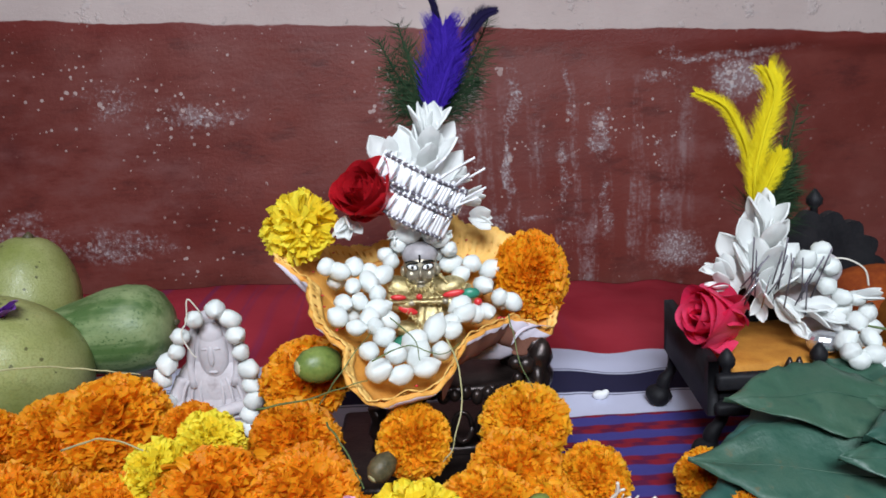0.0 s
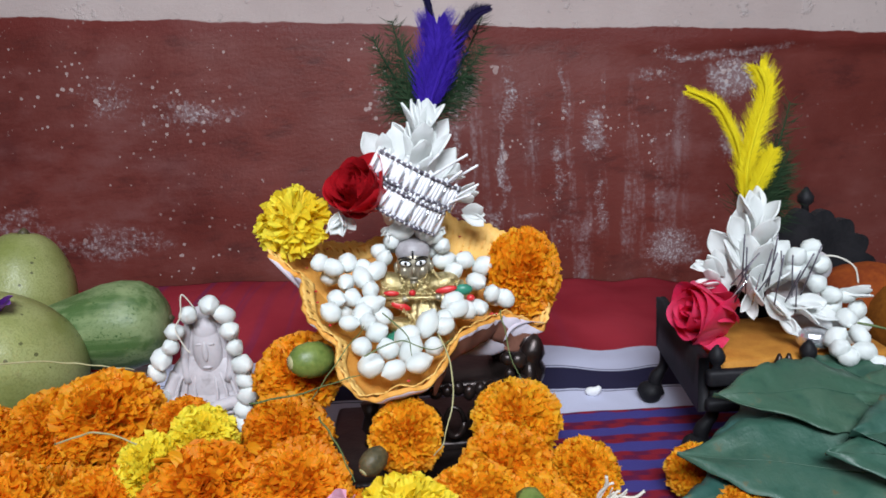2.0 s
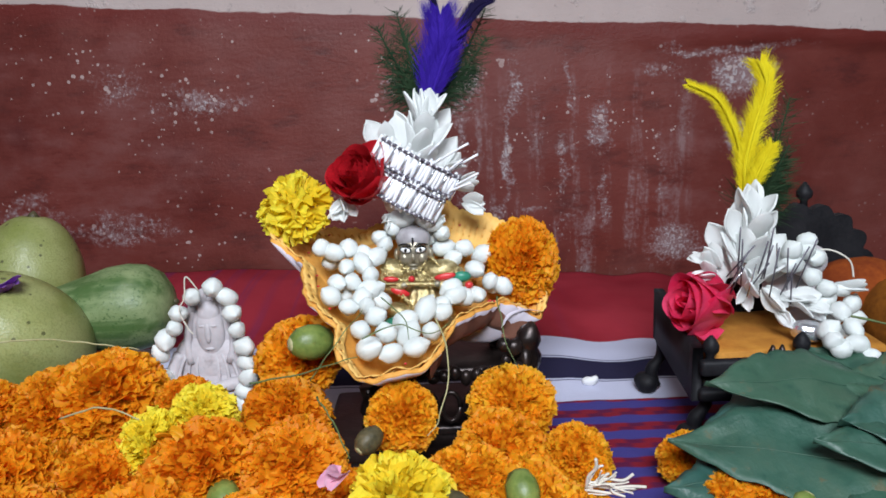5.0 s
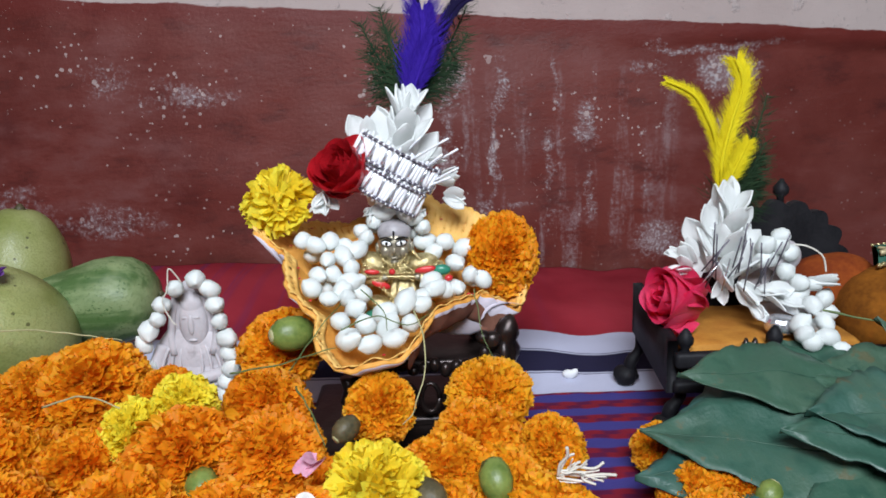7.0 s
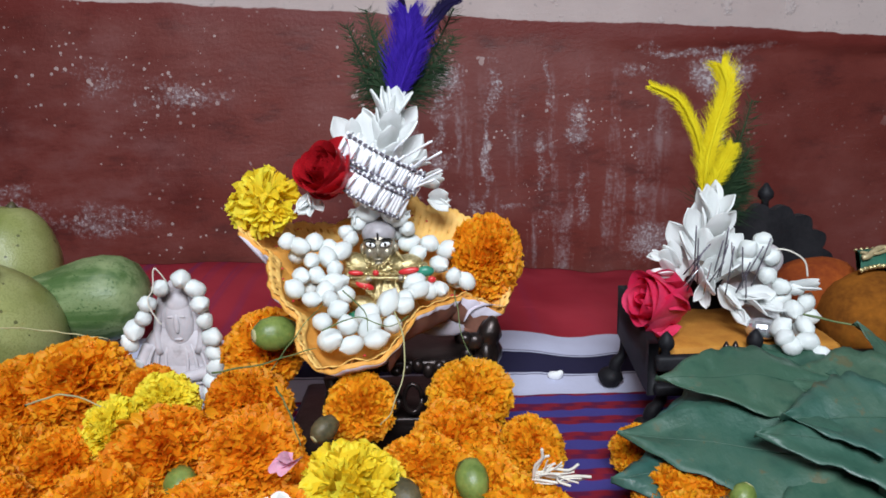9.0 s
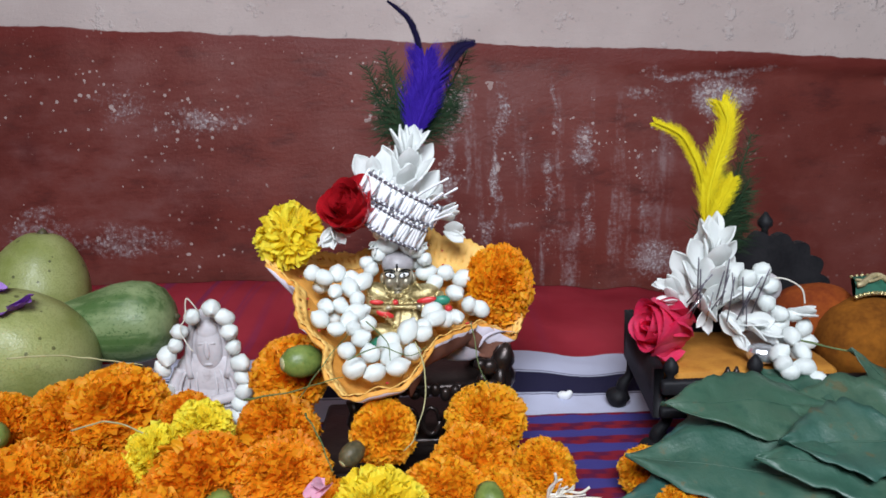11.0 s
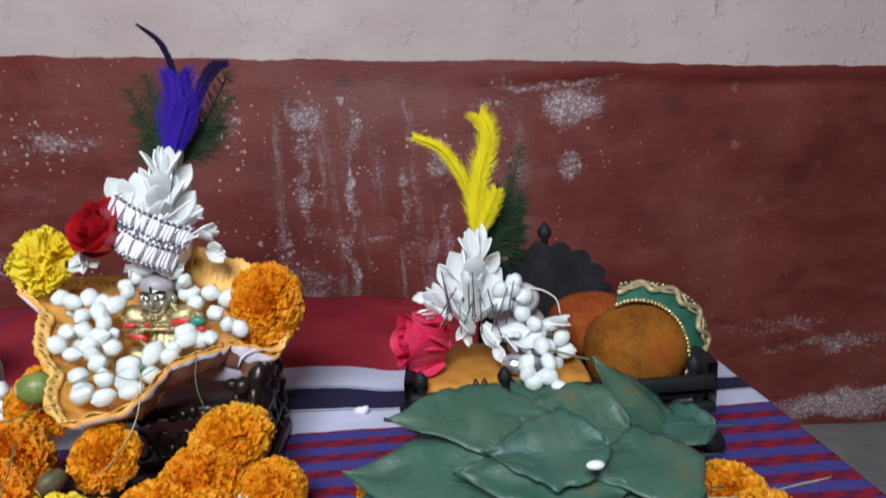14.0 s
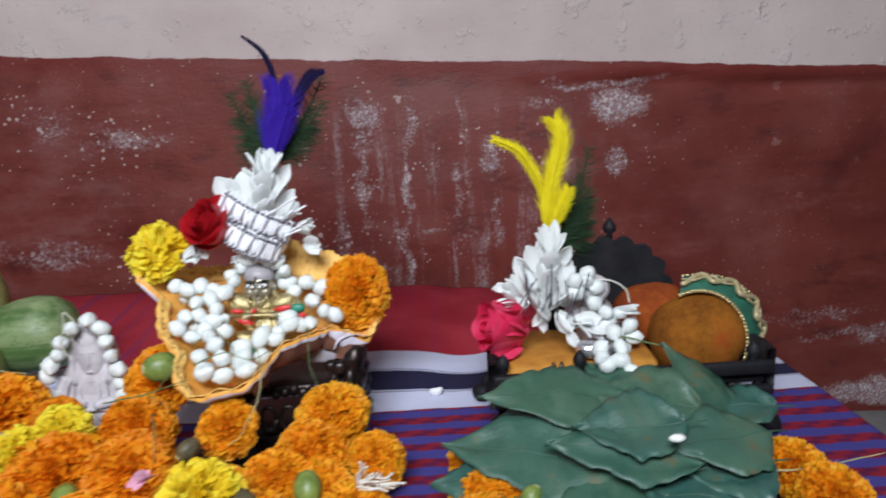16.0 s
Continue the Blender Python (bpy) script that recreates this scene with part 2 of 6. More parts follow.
def wall_paint():
    """Oxblood dado under pale pink limewash, with salts, drips and specks."""
    m, N, L, B = nodes_of("wall_paint")
    co = N.new("ShaderNodeTexCoord").outputs["Object"]
    sep = N.new("ShaderNodeSeparateXYZ")
    L.new(co, sep.inputs[0])
    X, Z = sep.outputs[0], sep.outputs[2]
    big, fine = tex_noise(N, L, co, 5, 5), tex_noise(N, L, co, 230, 5, 0.65)
    flatter = N.new("ShaderNodeMapping")
    flatter.inputs["Scale"].default_value = (0.45, 1, 1.25)
    L.new(co, flatter.inputs[0])
    mid = tex_noise(N, L, flatter.outputs[0], 26, 7, 0.68)
    # red paint
    red = mixc(N, L, smooth(N, L, big, 0.3, 0.7), (0.128, 0.022, 0.0165), (0.180, 0.037, 0.028))
    red = mixc(N, L, smooth(N, L, mid, 0.52, 0.75), red, (0.19, 0.052, 0.045))
    red = mixc(N, L, smooth(N, L, mid, 0.48, 0.28), red, (0.088, 0.019, 0.016))
    # places where salts bloom: x, z, half-width, half-height
    streaks = ((0.436, 0.254, 0.045, 0.034, 0.95), (0.434, 0.178, 0.020, 0.024, 0.80), (0.098, 0.240, 0.026, 0.05, 0.66), (0.094, 0.165, 0.012, 0.09, 0.66), (0.160, 0.235, 0.014, 0.05, 0.72), (0.150, 0.150, 0.009, 0.10, 0.78),
             (0.145, 0.050, 0.010, 0.07, 0.70), (0.110, 0.160, 0.022, 0.012, 0.55), (0.224, 0.245, 0.008, 0.05, 0.62), (0.217, 0.130, 0.011, 0.10, 0.62), (0.057, 0.085, 0.014, 0.05, 0.66), (0.190, 0.092, 0.030, 0.007, 0.70),
             (0.236, 0.090, 0.026, 0.006, 0.62), (0.265, 0.190, 0.022, 0.05, 0.74), (0.268, 0.110, 0.010, 0.06, 0.60))
    patches = ((0.090, 0.040, 0.05, 0.03, 0.66), (0.005, 0.042, 0.05, 0.02, 0.55), (0.355, 0.045, 0.045, 0.035, 0.80), (0.335, 0.130, 0.008, 0.10, 0.50), (-0.34, 0.085, 0.11, 0.022, 0.71), (-0.22, 0.235, 0.07, 0.03, 0.62),
             (-0.43, 0.10, 0.05, 0.05, 0.67), (-0.31, 0.26, 0.08, 0.03, 0.48), (0.42, 0.279, 0.10, 0.008, 0.78), (0.34, 0.262, 0.03, 0.012, 0.55), (0.006, 0.235, 0.03, 0.05, 0.50), (0.72, -0.06, 0.10, 0.018, 0.62),
             (0.78, -0.09, 0.14, 0.014, 0.70), (0.84, -0.18, 0.2, 0.026, 1.00))
    pn = N.new("ShaderNodeTexNoise")
    pn.inputs["Scale"].default_value, pn.inputs["Detail"].default_value = 22, 4
    L.new(co, pn.inputs["Vector"])
    patchy = mixc(N, L, 0.044, co, pn.outputs["Color"], "ADD")
    total = None
    for x, z, rx, rz, k in streaks + patches:
        v = N.new("ShaderNodeVectorMath")
        v.operation = "SUBTRACT"
        L.new(patchy, v.inputs[0])
        v.inputs[1].default_value = (x + 0.022, 0, z + 0.022)
        w = N.new("ShaderNodeVectorMath")
        w.operation = "MULTIPLY"
        L.new(v.outputs[0], w.inputs[0])
        w.inputs[1].default_value = (0.8 / rx, 0, 0.85 / rz)
        d = N.new("ShaderNodeVectorMath")
        d.operation = "LENGTH"
        L.new(w.outputs[0], d.inputs[0])
        s = smooth(N, L, d.outputs["Value"], 1.25, 0.1, 0.0, k)
        total = s if total is None else mth(N, L, "MAXIMUM", total, s)
    grain = mth(N, L, "ADD", mth(N, L, "MULTIPLY", mid, 0.5), mth(N, L, "MULTIPLY", fine, 0.5))
    bloom = mth(N, L, "MULTIPLY", smooth(N, L, mth(N, L, "ADD", grain, mth(N, L, "MULTIPLY", total, 0.36)), 0.64, 0.86), 0.95)
    flecks = smooth(N, L, tex_noise(N, L, co, 330, 3, 0.6), 0.47, 0.62, 0.30, 1.0)
    bloom = mth(N, L, "MULTIPLY", bloom, flecks)
    # drips: noise drawn out downwards
    mp = N.new("ShaderNodeMapping")
    mp.inputs["Scale"].default_value = (48, 1, 3.4)
    dw = N.new("ShaderNodeTexNoise")
    dw.inputs["Scale"].default_value = 14
    L.new(co, dw.inputs["Vector"])
    L.new(mixc(N, L, 0.014, co, dw.outputs["Color"], "ADD"), mp.inputs[0])
    drip = tex_noise(N, L, mp.outputs[0], 1.0, 4, 0.6)
    zone = mth(N, L, "MULTIPLY", smooth(N, L, X, 0.0, 0.1), smooth(N, L, X, 0.42, 0.3))
    zone = mth(N, L, "MULTIPLY", zone, smooth(N, L, Z, 0.275, 0.22))
    broken = smooth(N, L, mth(N, L, "ADD", mid, mth(N, L, "MULTIPLY", fine, 0.6)), 0.62, 0.95)
    drip = mth(N, L, "MULTIPLY", smooth(N, L, mth(N, L, "ADD", drip, mth(N, L, "MULTIPLY", fine, 0.22)), 0.60, 0.86), mth(N, L, "MULTIPLY", mth(N, L, "MULTIPLY", zone, broken), 0.55))
    # specks of lime
    vo = N.new("ShaderNodeTexVoronoi")
    vo.inputs["Scale"].default_value = 26
    wob = N.new("ShaderNodeTexNoise")
    wob.inputs["Scale"].default_value = 160
    L.new(co, wob.inputs["Vector"])
    L.new(mixc(N, L, 0.012, co, wob.outputs["Color"], "ADD"), vo.inputs["Vector"])
    cs = N.new("ShaderNodeSeparateColor")
    L.new(vo.outputs["Color"], cs.inputs[0])
    size = mth(N, L, "MULTIPLY", mth(N, L, "POWER", cs.outputs[0], 6.0), 0.17)
    speck = mth(N, L, "LESS_THAN", vo.outputs["Distance"], size)
    vo2 = N.new("ShaderNodeTexVoronoi")
    vo2.inputs["Scale"].default_value = 150
    L.new(co, vo2.inputs["Vector"])
    cs2 = N.new("ShaderNodeSeparateColor")
    L.new(vo2.outputs["Color"], cs2.inputs[0])
    speck2 = mth(N, L, "LESS_THAN", vo2.outputs["Distance"], mth(N, L, "MULTIPLY", mth(N, L, "POWER", cs2.outputs[1], 6.0), mth(N, L, "ADD", 0.26, mth(N, L, "MULTIPLY", total, 0.45))))
    haze = tex_noise(N, L, co, 9, 5, 0.6)
    red = mixc(N, L, smooth(N, L, haze, 0.45, 0.72, 0.0, 0.6), red, (0.20, 0.056, 0.046))
    dust = mth(N, L, "MULTIPLY", smooth(N, L, tex_noise(N, L, co, 3.2, 6, 0.7), 0.50, 0.66), smooth(N, L, mid, 0.40, 0.62))
    red = mixc(N, L, mth(N, L, "MULTIPLY", dust, 0.26), red, (0.26, 0.125, 0.12))
    red = mixc(N, L, smooth(N, L, haze, 0.46, 0.26, 0.0, 0.7), red, (0.085, 0.014, 0.013))
    red = mixc(N, L, mth(N, L, "MAXIMUM", bloom, drip), red, (0.52, 0.48, 0.50))
    red = mixc(N, L, mth(N, L, "MULTIPLY", mth(N, L, "MAXIMUM", speck, speck2), mth(N, L, "MULTIPLY", smooth(N, L, X, 0.40, 0.56, 0.62, 0.14), smooth(N, L, haze, 0.36, 0.60, 0.25, 1.0))), red, (0.62, 0.50, 0.47))
    # pale upper wash
    pink = mixc(N, L, smooth(N, L, big, 0.3, 0.7), (0.47, 0.375, 0.352), (0.57, 0.470, 0.442))
    pink = mixc(N, L, smooth(N, L, mid, 0.6, 0.75), pink, (0.41, 0.365, 0.365))
    blister = smooth(N, L, tex_noise(N, L, co, 38, 4, 0.6), 0.60, 0.68)
    pink = mixc(N, L, smooth(N, L, fine, 0.60, 0.72, 0.0, 0.4), pink, (0.33, 0.27, 0.26))
    pink = mixc(N, L, mth(N, L, "MULTIPLY", blister, 0.25), pink, (0.56, 0.50, 0.49))
    pits = smooth(N, L, mth(N, L, "ADD", mth(N, L, "MULTIPLY", tex_noise(N, L, co, 46, 5, 0.7), 0.7), mth(N, L, "MULTIPLY", fine, 0.3)), 0.60, 0.65, 0.0, 0.7)
    pink = mixc(N, L, pits, pink, (0.27, 0.23, 0.22))
    edge = mth(N, L, "ADD", mth(N, L, "ADD", Z, mth(N, L, "MULTIPLY", X, 0.057)), mth(N, L, "MULTIPLY", mth(N, L, "SUBTRACT", mth(N, L, "ADD", mid, mth(N, L, "MULTIPLY", big, 1.5)), 1.25), 0.012))
    up = smooth(N, L, edge, 0.3275, 0.3295)
    rim = mth(N, L, "MULTIPLY", smooth(N, L, edge, 0.300, 0.322), 0.6)
    red = mixc(N, L, rim, red, (0.15, 0.018, 0.014))
    L.new(mixc(N, L, up, red, pink), B.inputs["Base Color"])
    L.new(mth(N, L, "ADD", mth(N, L, "MULTIPLY", up, 0.3), mth(N, L, "ADD", 0.38, mth(N, L, "MULTIPLY", mid, 0.25))), B.inputs["Roughness"])
    h = mth(N, L, "ADD", mth(N, L, "MULTIPLY", mid, 1.0), mth(N, L, "MULTIPLY", fine, 0.35))
    h = mth(N, L, "ADD", h, mth(N, L, "MULTIPLY", bloom, 0.5))
    h = mth(N, L, "SUBTRACT", h, mth(N, L, "MULTIPLY", up, 0.5))
    h = mth(N, L, "ADD", h, mth(N, L, "MULTIPLY", mth(N, L, "MULTIPLY", blister, up), 1.5))
    B.inputs["Specular IOR Level"].default_value = 0.3
    bump(N, L, B, h, 0.40, 0.0030)
    return m


def cloth_paint():
    """Handloom cloth: ikat-dashed red and blue stripes, a white, navy and white border, a red field."""
    m, N, L, B = nodes_of("cloth_handloom")
    co = N.new("ShaderNodeTexCoord").outputs["Object"]
    sep = N.new("ShaderNodeSeparateXYZ")
    L.new(co, sep.inputs[0])
    X, Y = sep.outputs[0], sep.outputs[1]
    wob = tex_noise(N, L, co, 30, 3)
    Yw = mth(N, L, "ADD", Y, mth(N, L, "MULTIPLY", mth(N, L, "SUBTRACT", wob, 0.5), 0.004))
    saw = mth(N, L, "FRACT", mth(N, L, "DIVIDE", mth(N, L, "SUBTRACT", 2.0 + 0.447, Yw), 0.0235))
    row = mth(N, L, "FLOOR", mth(N, L, "DIVIDE", mth(N, L, "SUBTRACT", 2.0 + 0.447, Yw), 0.0235))
    tri = mth(N, L, "ABSOLUTE", mth(N, L, "SUBTRACT", saw, 0.5))
    dash = mth(N, L, "SINE", mth(N, L, "ADD", mth(N, L, "MULTIPLY", X, 260.0), mth(N, L, "MULTIPLY", row, 2.1)))
    thr = mth(N, L, "ADD", mth(N, L, "MULTIPLY", dash, 0.022), mth(N, L, "MULTIPLY", wob, 0.12))
    isred = smooth(N, L, mth(N, L, "ADD", tri, thr), 0.27, 0.36)
    depth = smooth(N, L, dash, -0.8, 0.6)
    redc = mixc(N, L, depth, (0.11, 0.010, 0.050), (0.23, 0.012, 0.028))
    ikat = mixc(N, L, isred, (0.060, 0.050, 0.235), redc)
    # border
    field = mixc(N, L, smooth(N, L, tex_noise(N, L, co, 9, 3), 0.35, 0.65), (0.31, 0.016, 0.030), (0.41, 0.032, 0.050))
    mp = N.new("ShaderNodeMapping")
    mp.inputs["Scale"].default_value = (70, 1.5, 1)
    L.new(co, mp.inputs[0])
    lines = smooth(N, L, tex_noise(N, L, mp.outputs[0], 1.0, 2), 0.5, 0.66)
    left = smooth(N, L, X, 0.30, -0.15)
    field = mixc(N, L, mth(N, L, "MULTIPLY", mth(N, L, "MULTIPLY", lines, left), 0.5), field, (0.13, 0.03, 0.12))
    white, navy = (0.56, 0.57, 0.72), (0.020, 0.018, 0.050)

    def step(a, lo, b):
        return mixc(N, L, smooth(N, L, Yw, lo - 0.0006, lo + 0.0006), a, b)

    col = step(ikat, 0.447, white)
    for lo, c in ((0.4745, navy), (0.4755, white), (0.4772, navy), (0.5035, white), (0.5052, navy), (0.5062, white)):
        col = step(col, lo, c)
    col = step(col, 0.544, field)
    wv = N.new("ShaderNodeTexWave")
    wv.inputs["Scale"].default_value, wv.inputs["Distortion"].default_value = 420, 0.5
    L.new(co, wv.inputs[0])
    wv2 = N.new("ShaderNodeTexWave")
    wv2.bands_direction = "Y"
    wv2.inputs["Scale"].default_value, wv2.inputs["Distortion"].default_value = 420, 0.5
    L.new(co, wv2.inputs[0])
    weave = mth(N, L, "MULTIPLY", wv.outputs["Fac"], wv2.outputs["Fac"])
    col = mixc(N, L, mth(N, L, "MULTIPLY", weave, 0.5), col, mixc(N, L, 1.0, col, (0.55, 0.55, 0.6), "MULTIPLY"))
    L.new(col, B.inputs["Base Color"])
    B.inputs["Roughness"].default_value, B.inputs["Specular IOR Level"].default_value = 0.9, 0.2
    bump(N, L, B, mth(N, L, "ADD", weave, mth(N, L, "MULTIPLY", wob, 3.0)), 0.35, 0.0008)
    return m


M_WALL, M_CLOTH = wall_paint(), cloth_paint()

# ---- builders ----


def mesh_of(name, bm, *mats, flat=False):
    me = bpy.data.meshes.new(name)
    bm.normal_update()
    bm.to_mesh(me)
    bm.free()
    for m in mats:
        me.materials.append(m)
    if not flat:
        me.shade_smooth()
    return me


def part(name, bm, material, parent=None, label="", flat=False):
    me = bm if isinstance(bm, bpy.types.Mesh) else mesh_of(name, bm, *(material if isinstance(material, tuple) else (material,)), flat=flat)
    ob = new(name, me)
    if parent:
        ob.parent = parent
    return tagged(ob, label)


def thing(name, at, label, category, group="", kind=""):
    ob = new(name)
    ob.empty_display_size = 0.02
    ob.location = at
    return tagged(ob, label, category, group, kind)


def box(bm, lo, hi, mat=0, bevel=0.0):
    c = [(a + b) / 2 for a, b in zip(lo, hi)]
    s = [b - a for a, b in zip(lo, hi)]
    r = bmesh.ops.create_cube(bm, size=1, matrix=Matrix.Translation(c) @ Matrix.Diagonal((*s, 1)))
    fs = {f for v in r["verts"] for f in v.link_faces}
    for f in fs:
        f.material_index = mat
    if bevel:
        es = list({e for v in r["verts"] for e in v.link_edges})
        bmesh.ops.bevel(bm, geom=es, offset=bevel, segments=2, profile=0.5, affect="EDGES")


def blob(bm, c, r, mat=0, u=14, v=9, rot=None, rough=0.0):
    m = Matrix.Translation(c) @ (rot or Matrix.Identity(4)) @ Matrix.Diagonal((*r, 1))
    res = bmesh.ops.create_uvsphere(bm, u_segments=u, v_segments=v, radius=1, matrix=m)
    for w in res["verts"]:
        if rough:
            w.co += (w.co - Vector(c)) * rough * noise.noise(w.co * 60)
        for f in w.link_faces:
            f.material_index = mat


def tube(bm, pts, r, mat=0, seg=6, ends=True):
    """A round stem through pts; r: one radius or one per point."""
    pts = [Vector(p) for p in pts]
    rs = r if isinstance(r, (list, tuple)) else [r] * len(pts)
    rings, side = [], None
    for i, p in enumerate(pts):
        d = (pts[min(i + 1, len(pts) - 1)] - pts[max(i - 1, 0)]).normalized()
        side = (side - d * side.dot(d)) if side else d.orthogonal()
        side.normalize()
        up = d.cross(side)
        rings.append([bm.verts.new(p + (side * math.cos(a) + up * math.sin(a)) * rs[i]) for a in (2 * math.pi * k / seg for k in range(seg))])
    for a, b in zip(rings, rings[1:]):
        for k in range(seg):
            bm.faces.new((a[k], a[(k + 1) % seg], b[(k + 1) % seg], b[k])).material_index = mat
    if ends:
        bm.faces.new(rings[0][::-1]).material_index = mat
        bm.faces.new(rings[-1]).material_index = mat


def lathe(bm, prof, m=Matrix(), seg=20, mat=0, wob=0.0, ribs=0, depth=0.0):
    """Rings (radius, height) turned round z, then placed by m."""
    rings = []
    for r, z in prof:
        ring = []
        for k in range(seg):
            a = 2 * math.pi * k / seg
            q = r * (1 + depth * math.cos(ribs * a) + wob * noise.noise(Vector((math.cos(a) * 1.3, math.sin(a) * 1.3, z * 30))))
            ring.append(bm.verts.new(m @ Vector((q * math.cos(a), q * math.sin(a), z))))
        rings.append(ring)
    for a, b in zip(rings, rings[1:]):
        for k in range(seg):
            bm.faces.new((a[k], a[(k + 1) % seg], b[(k + 1) % seg], b[k])).material_index = mat
    bm.faces.new(rings[0][::-1]).material_index = mat
    bm.faces.new(rings[-1]).material_index = mat


def bend(p, q, r, n=10):
    """Points of a bow from p over q to r."""
    p, q, r = Vector(p), Vector(q), Vector(r)
    return [p * (1 - t) ** 2 + q * 2 * t * (1 - t) + r * t * t for t in (i / n for i in range(n + 1))]


def spline(pts, n=8, closed=False):
    pts = [Vector(p) for p in pts]
    k = len(pts)
    out = []
    for i in range(k if closed else k - 1):
        a, b, c, d = (pts[j % k] if closed else pts[min(max(j, 0), k - 1)] for j in (i - 1, i, i + 1, i + 2))
        for s in range(n):
            t = s / n
            out.append(0.5 * (2 * b + (c - a) * t + (2 * a - 5 * b + 4 * c - d) * t * t + (3 * b - a - 3 * c + d) * t ** 3))
    if not closed:
        out.append(pts[-1])
    return out


def petal(bm, m, length, width, cup=0.3, curl=0.3, ruffle=0.0, nu=5, nv=4, shape=0.5, mat=0, seed=0.0, notch=0.0, form="point"):
    """One petal: grows along +y from the base, faces +z; cup bows it across, curl bends its tip back."""
    grid = []
    for j in range(nv + 1):
        t = j / nv
        if form == "fan":
            w = width * (0.35 + 0.65 * t ** 0.7)
        elif form == "oblong":
            w = width * (0.40 + 0.60 * math.sin(math.pi * (0.02 + 0.80 * t)))
        elif form == "round":
            w = width * (0.45 + 0.55 * math.sin(math.pi * (0.08 + 0.62 * t)))
        else:
            w = width * (math.sin(math.pi * min(t * 0.82 + 0.12, 1) ** (1 / (0.55 + shape))) * 0.92 + 0.08)
        row = []
        for i in range(nu + 1):
            s = 2 * i / nu - 1
            z = cup * width * s * s - curl * length * t * t + ruffle * width * t * math.sin(s * 5.0 + seed * 7) * (0.4 + abs(s))
            y = length * (t - (0.30 if form in ("round", "oblong") else 0.10) * s * s * t + notch * t * math.sin(s * 8 + seed * 5))
            row.append(bm.verts.new(m @ Vector((s * w * 0.5, y, z))))
        grid.append(row)
    for a, b in zip(grid, grid[1:]):
        for i in range(nu):
            bm.faces.new((a[i], a[i + 1], b[i + 1], b[i])).material_index = mat


def frame_to(d, up=(0, 0, 1)):
    """A turn whose z runs along d."""
    return Vector(d).to_track_quat("Z", "Y").to_matrix().to_4x4()


BUDS_LEFT = [
    (-0.0168, 0.3944, 0.1382),
    (-0.0081, 0.3938, 0.1349),
    (0.0003, 0.3993, 0.1361),
    (0.0001, 0.3862, 0.1269),
    (0.0096, 0.3918, 0.1278),
    (0.0101, 0.3993, 0.1329),
    (0.0182, 0.3988, 0.1299),
    (0.0232, 0.4094, 0.1357),
    (-0.0051, 0.3739, 0.1199),
    (0.0044, 0.3772, 0.119),
    (0.0148, 0.3847, 0.121),
    (0.0139, 0.375, 0.1144),
    (-0.0076, 0.3646, 0.114),
    (0.0026, 0.3611, 0.1082),
    (0.0136, 0.3646, 0.1071),
    (0.0106, 0.3693, 0.1114),
    (0.0189, 0.3595, 0.1018),
]
BUDS_FRONT = [
    (0.0103, 0.3493, 0.0974),
    (0.0157, 0.3399, 0.089),
    (0.0289, 0.3409, 0.0854),
    (0.0425, 0.3478, 0.0858),
    (0.0253, 0.3513, 0.0939),
    (0.0383, 0.3541, 0.0917),
    (0.0523, 0.3595, 0.0909),
    (0.0369, 0.362, 0.0977),
    (0.0491, 0.3722, 0.1009),
]
BUDS_RIGHT = [
    (0.0595, 0.3737, 0.0987),
    (0.0686, 0.3871, 0.1052),
    (0.0663, 0.3917, 0.1092),
    (0.0826, 0.3919, 0.104),
    (0.0925, 0.4036, 0.109),
    (0.1012, 0.4028, 0.1056),
    (0.0621, 0.4192, 0.13),
    (0.0764, 0.4233, 0.1282),
    (0.0532, 0.4246, 0.1367),
    (0.0682, 0.4128, 0.1234),
    (0.0826, 0.4095, 0.1165),
    (0.0492, 0.4333, 0.1442),
    (0.0436, 0.436, 0.148),
    (0.0282, 0.4219, 0.143),
    (0.0891, 0.4223, 0.1234),
]
BUDS_STONE = [
    (-0.091, 0.402, 0.113),
    (-0.105, 0.402, 0.107),
    (-0.082, 0.402, 0.106),
    (-0.115, 0.402, 0.096),
    (-0.08, 0.402, 0.095),
    (-0.078, 0.402, 0.083),
    (-0.119, 0.402, 0.086),
    (-0.126, 0.402, 0.078),
    (-0.074, 0.402, 0.071),
    (-0.074, 0.402, 0.06),
    (-0.073, 0.402, 0.049),
    (-0.13, 0.402, 0.068),
    (-0.131, 0.402, 0.051),
    (-0.077, 0.402, 0.039),
    (-0.078, 0.402, 0.03),
]
BUDS_COT = [
    (0.298, 0.392, 0.131),
    (0.288, 0.392, 0.125),
    (0.287, 0.392, 0.116),
    (0.297, 0.392, 0.125),
    (0.303, 0.392, 0.107),
    (0.291, 0.392, 0.116),
    (0.313, 0.392, 0.091),
    (0.314, 0.392, 0.08),
    (0.323, 0.392, 0.098),
    (0.331, 0.392, 0.087),
    (0.334, 0.392, 0.077),
    (0.312, 0.392, 0.071),
    (0.327, 0.392, 0.068),
    (0.31, 0.392, 0.059),
    (0.327, 0.392, 0.058),
    (0.317, 0.392, 0.051),
    (0.328, 0.392, 0.046),
    (0.305, 0.392, 0.049),
    (0.305, 0.392, 0.12),
    (0.321, 0.392, 0.08),
]
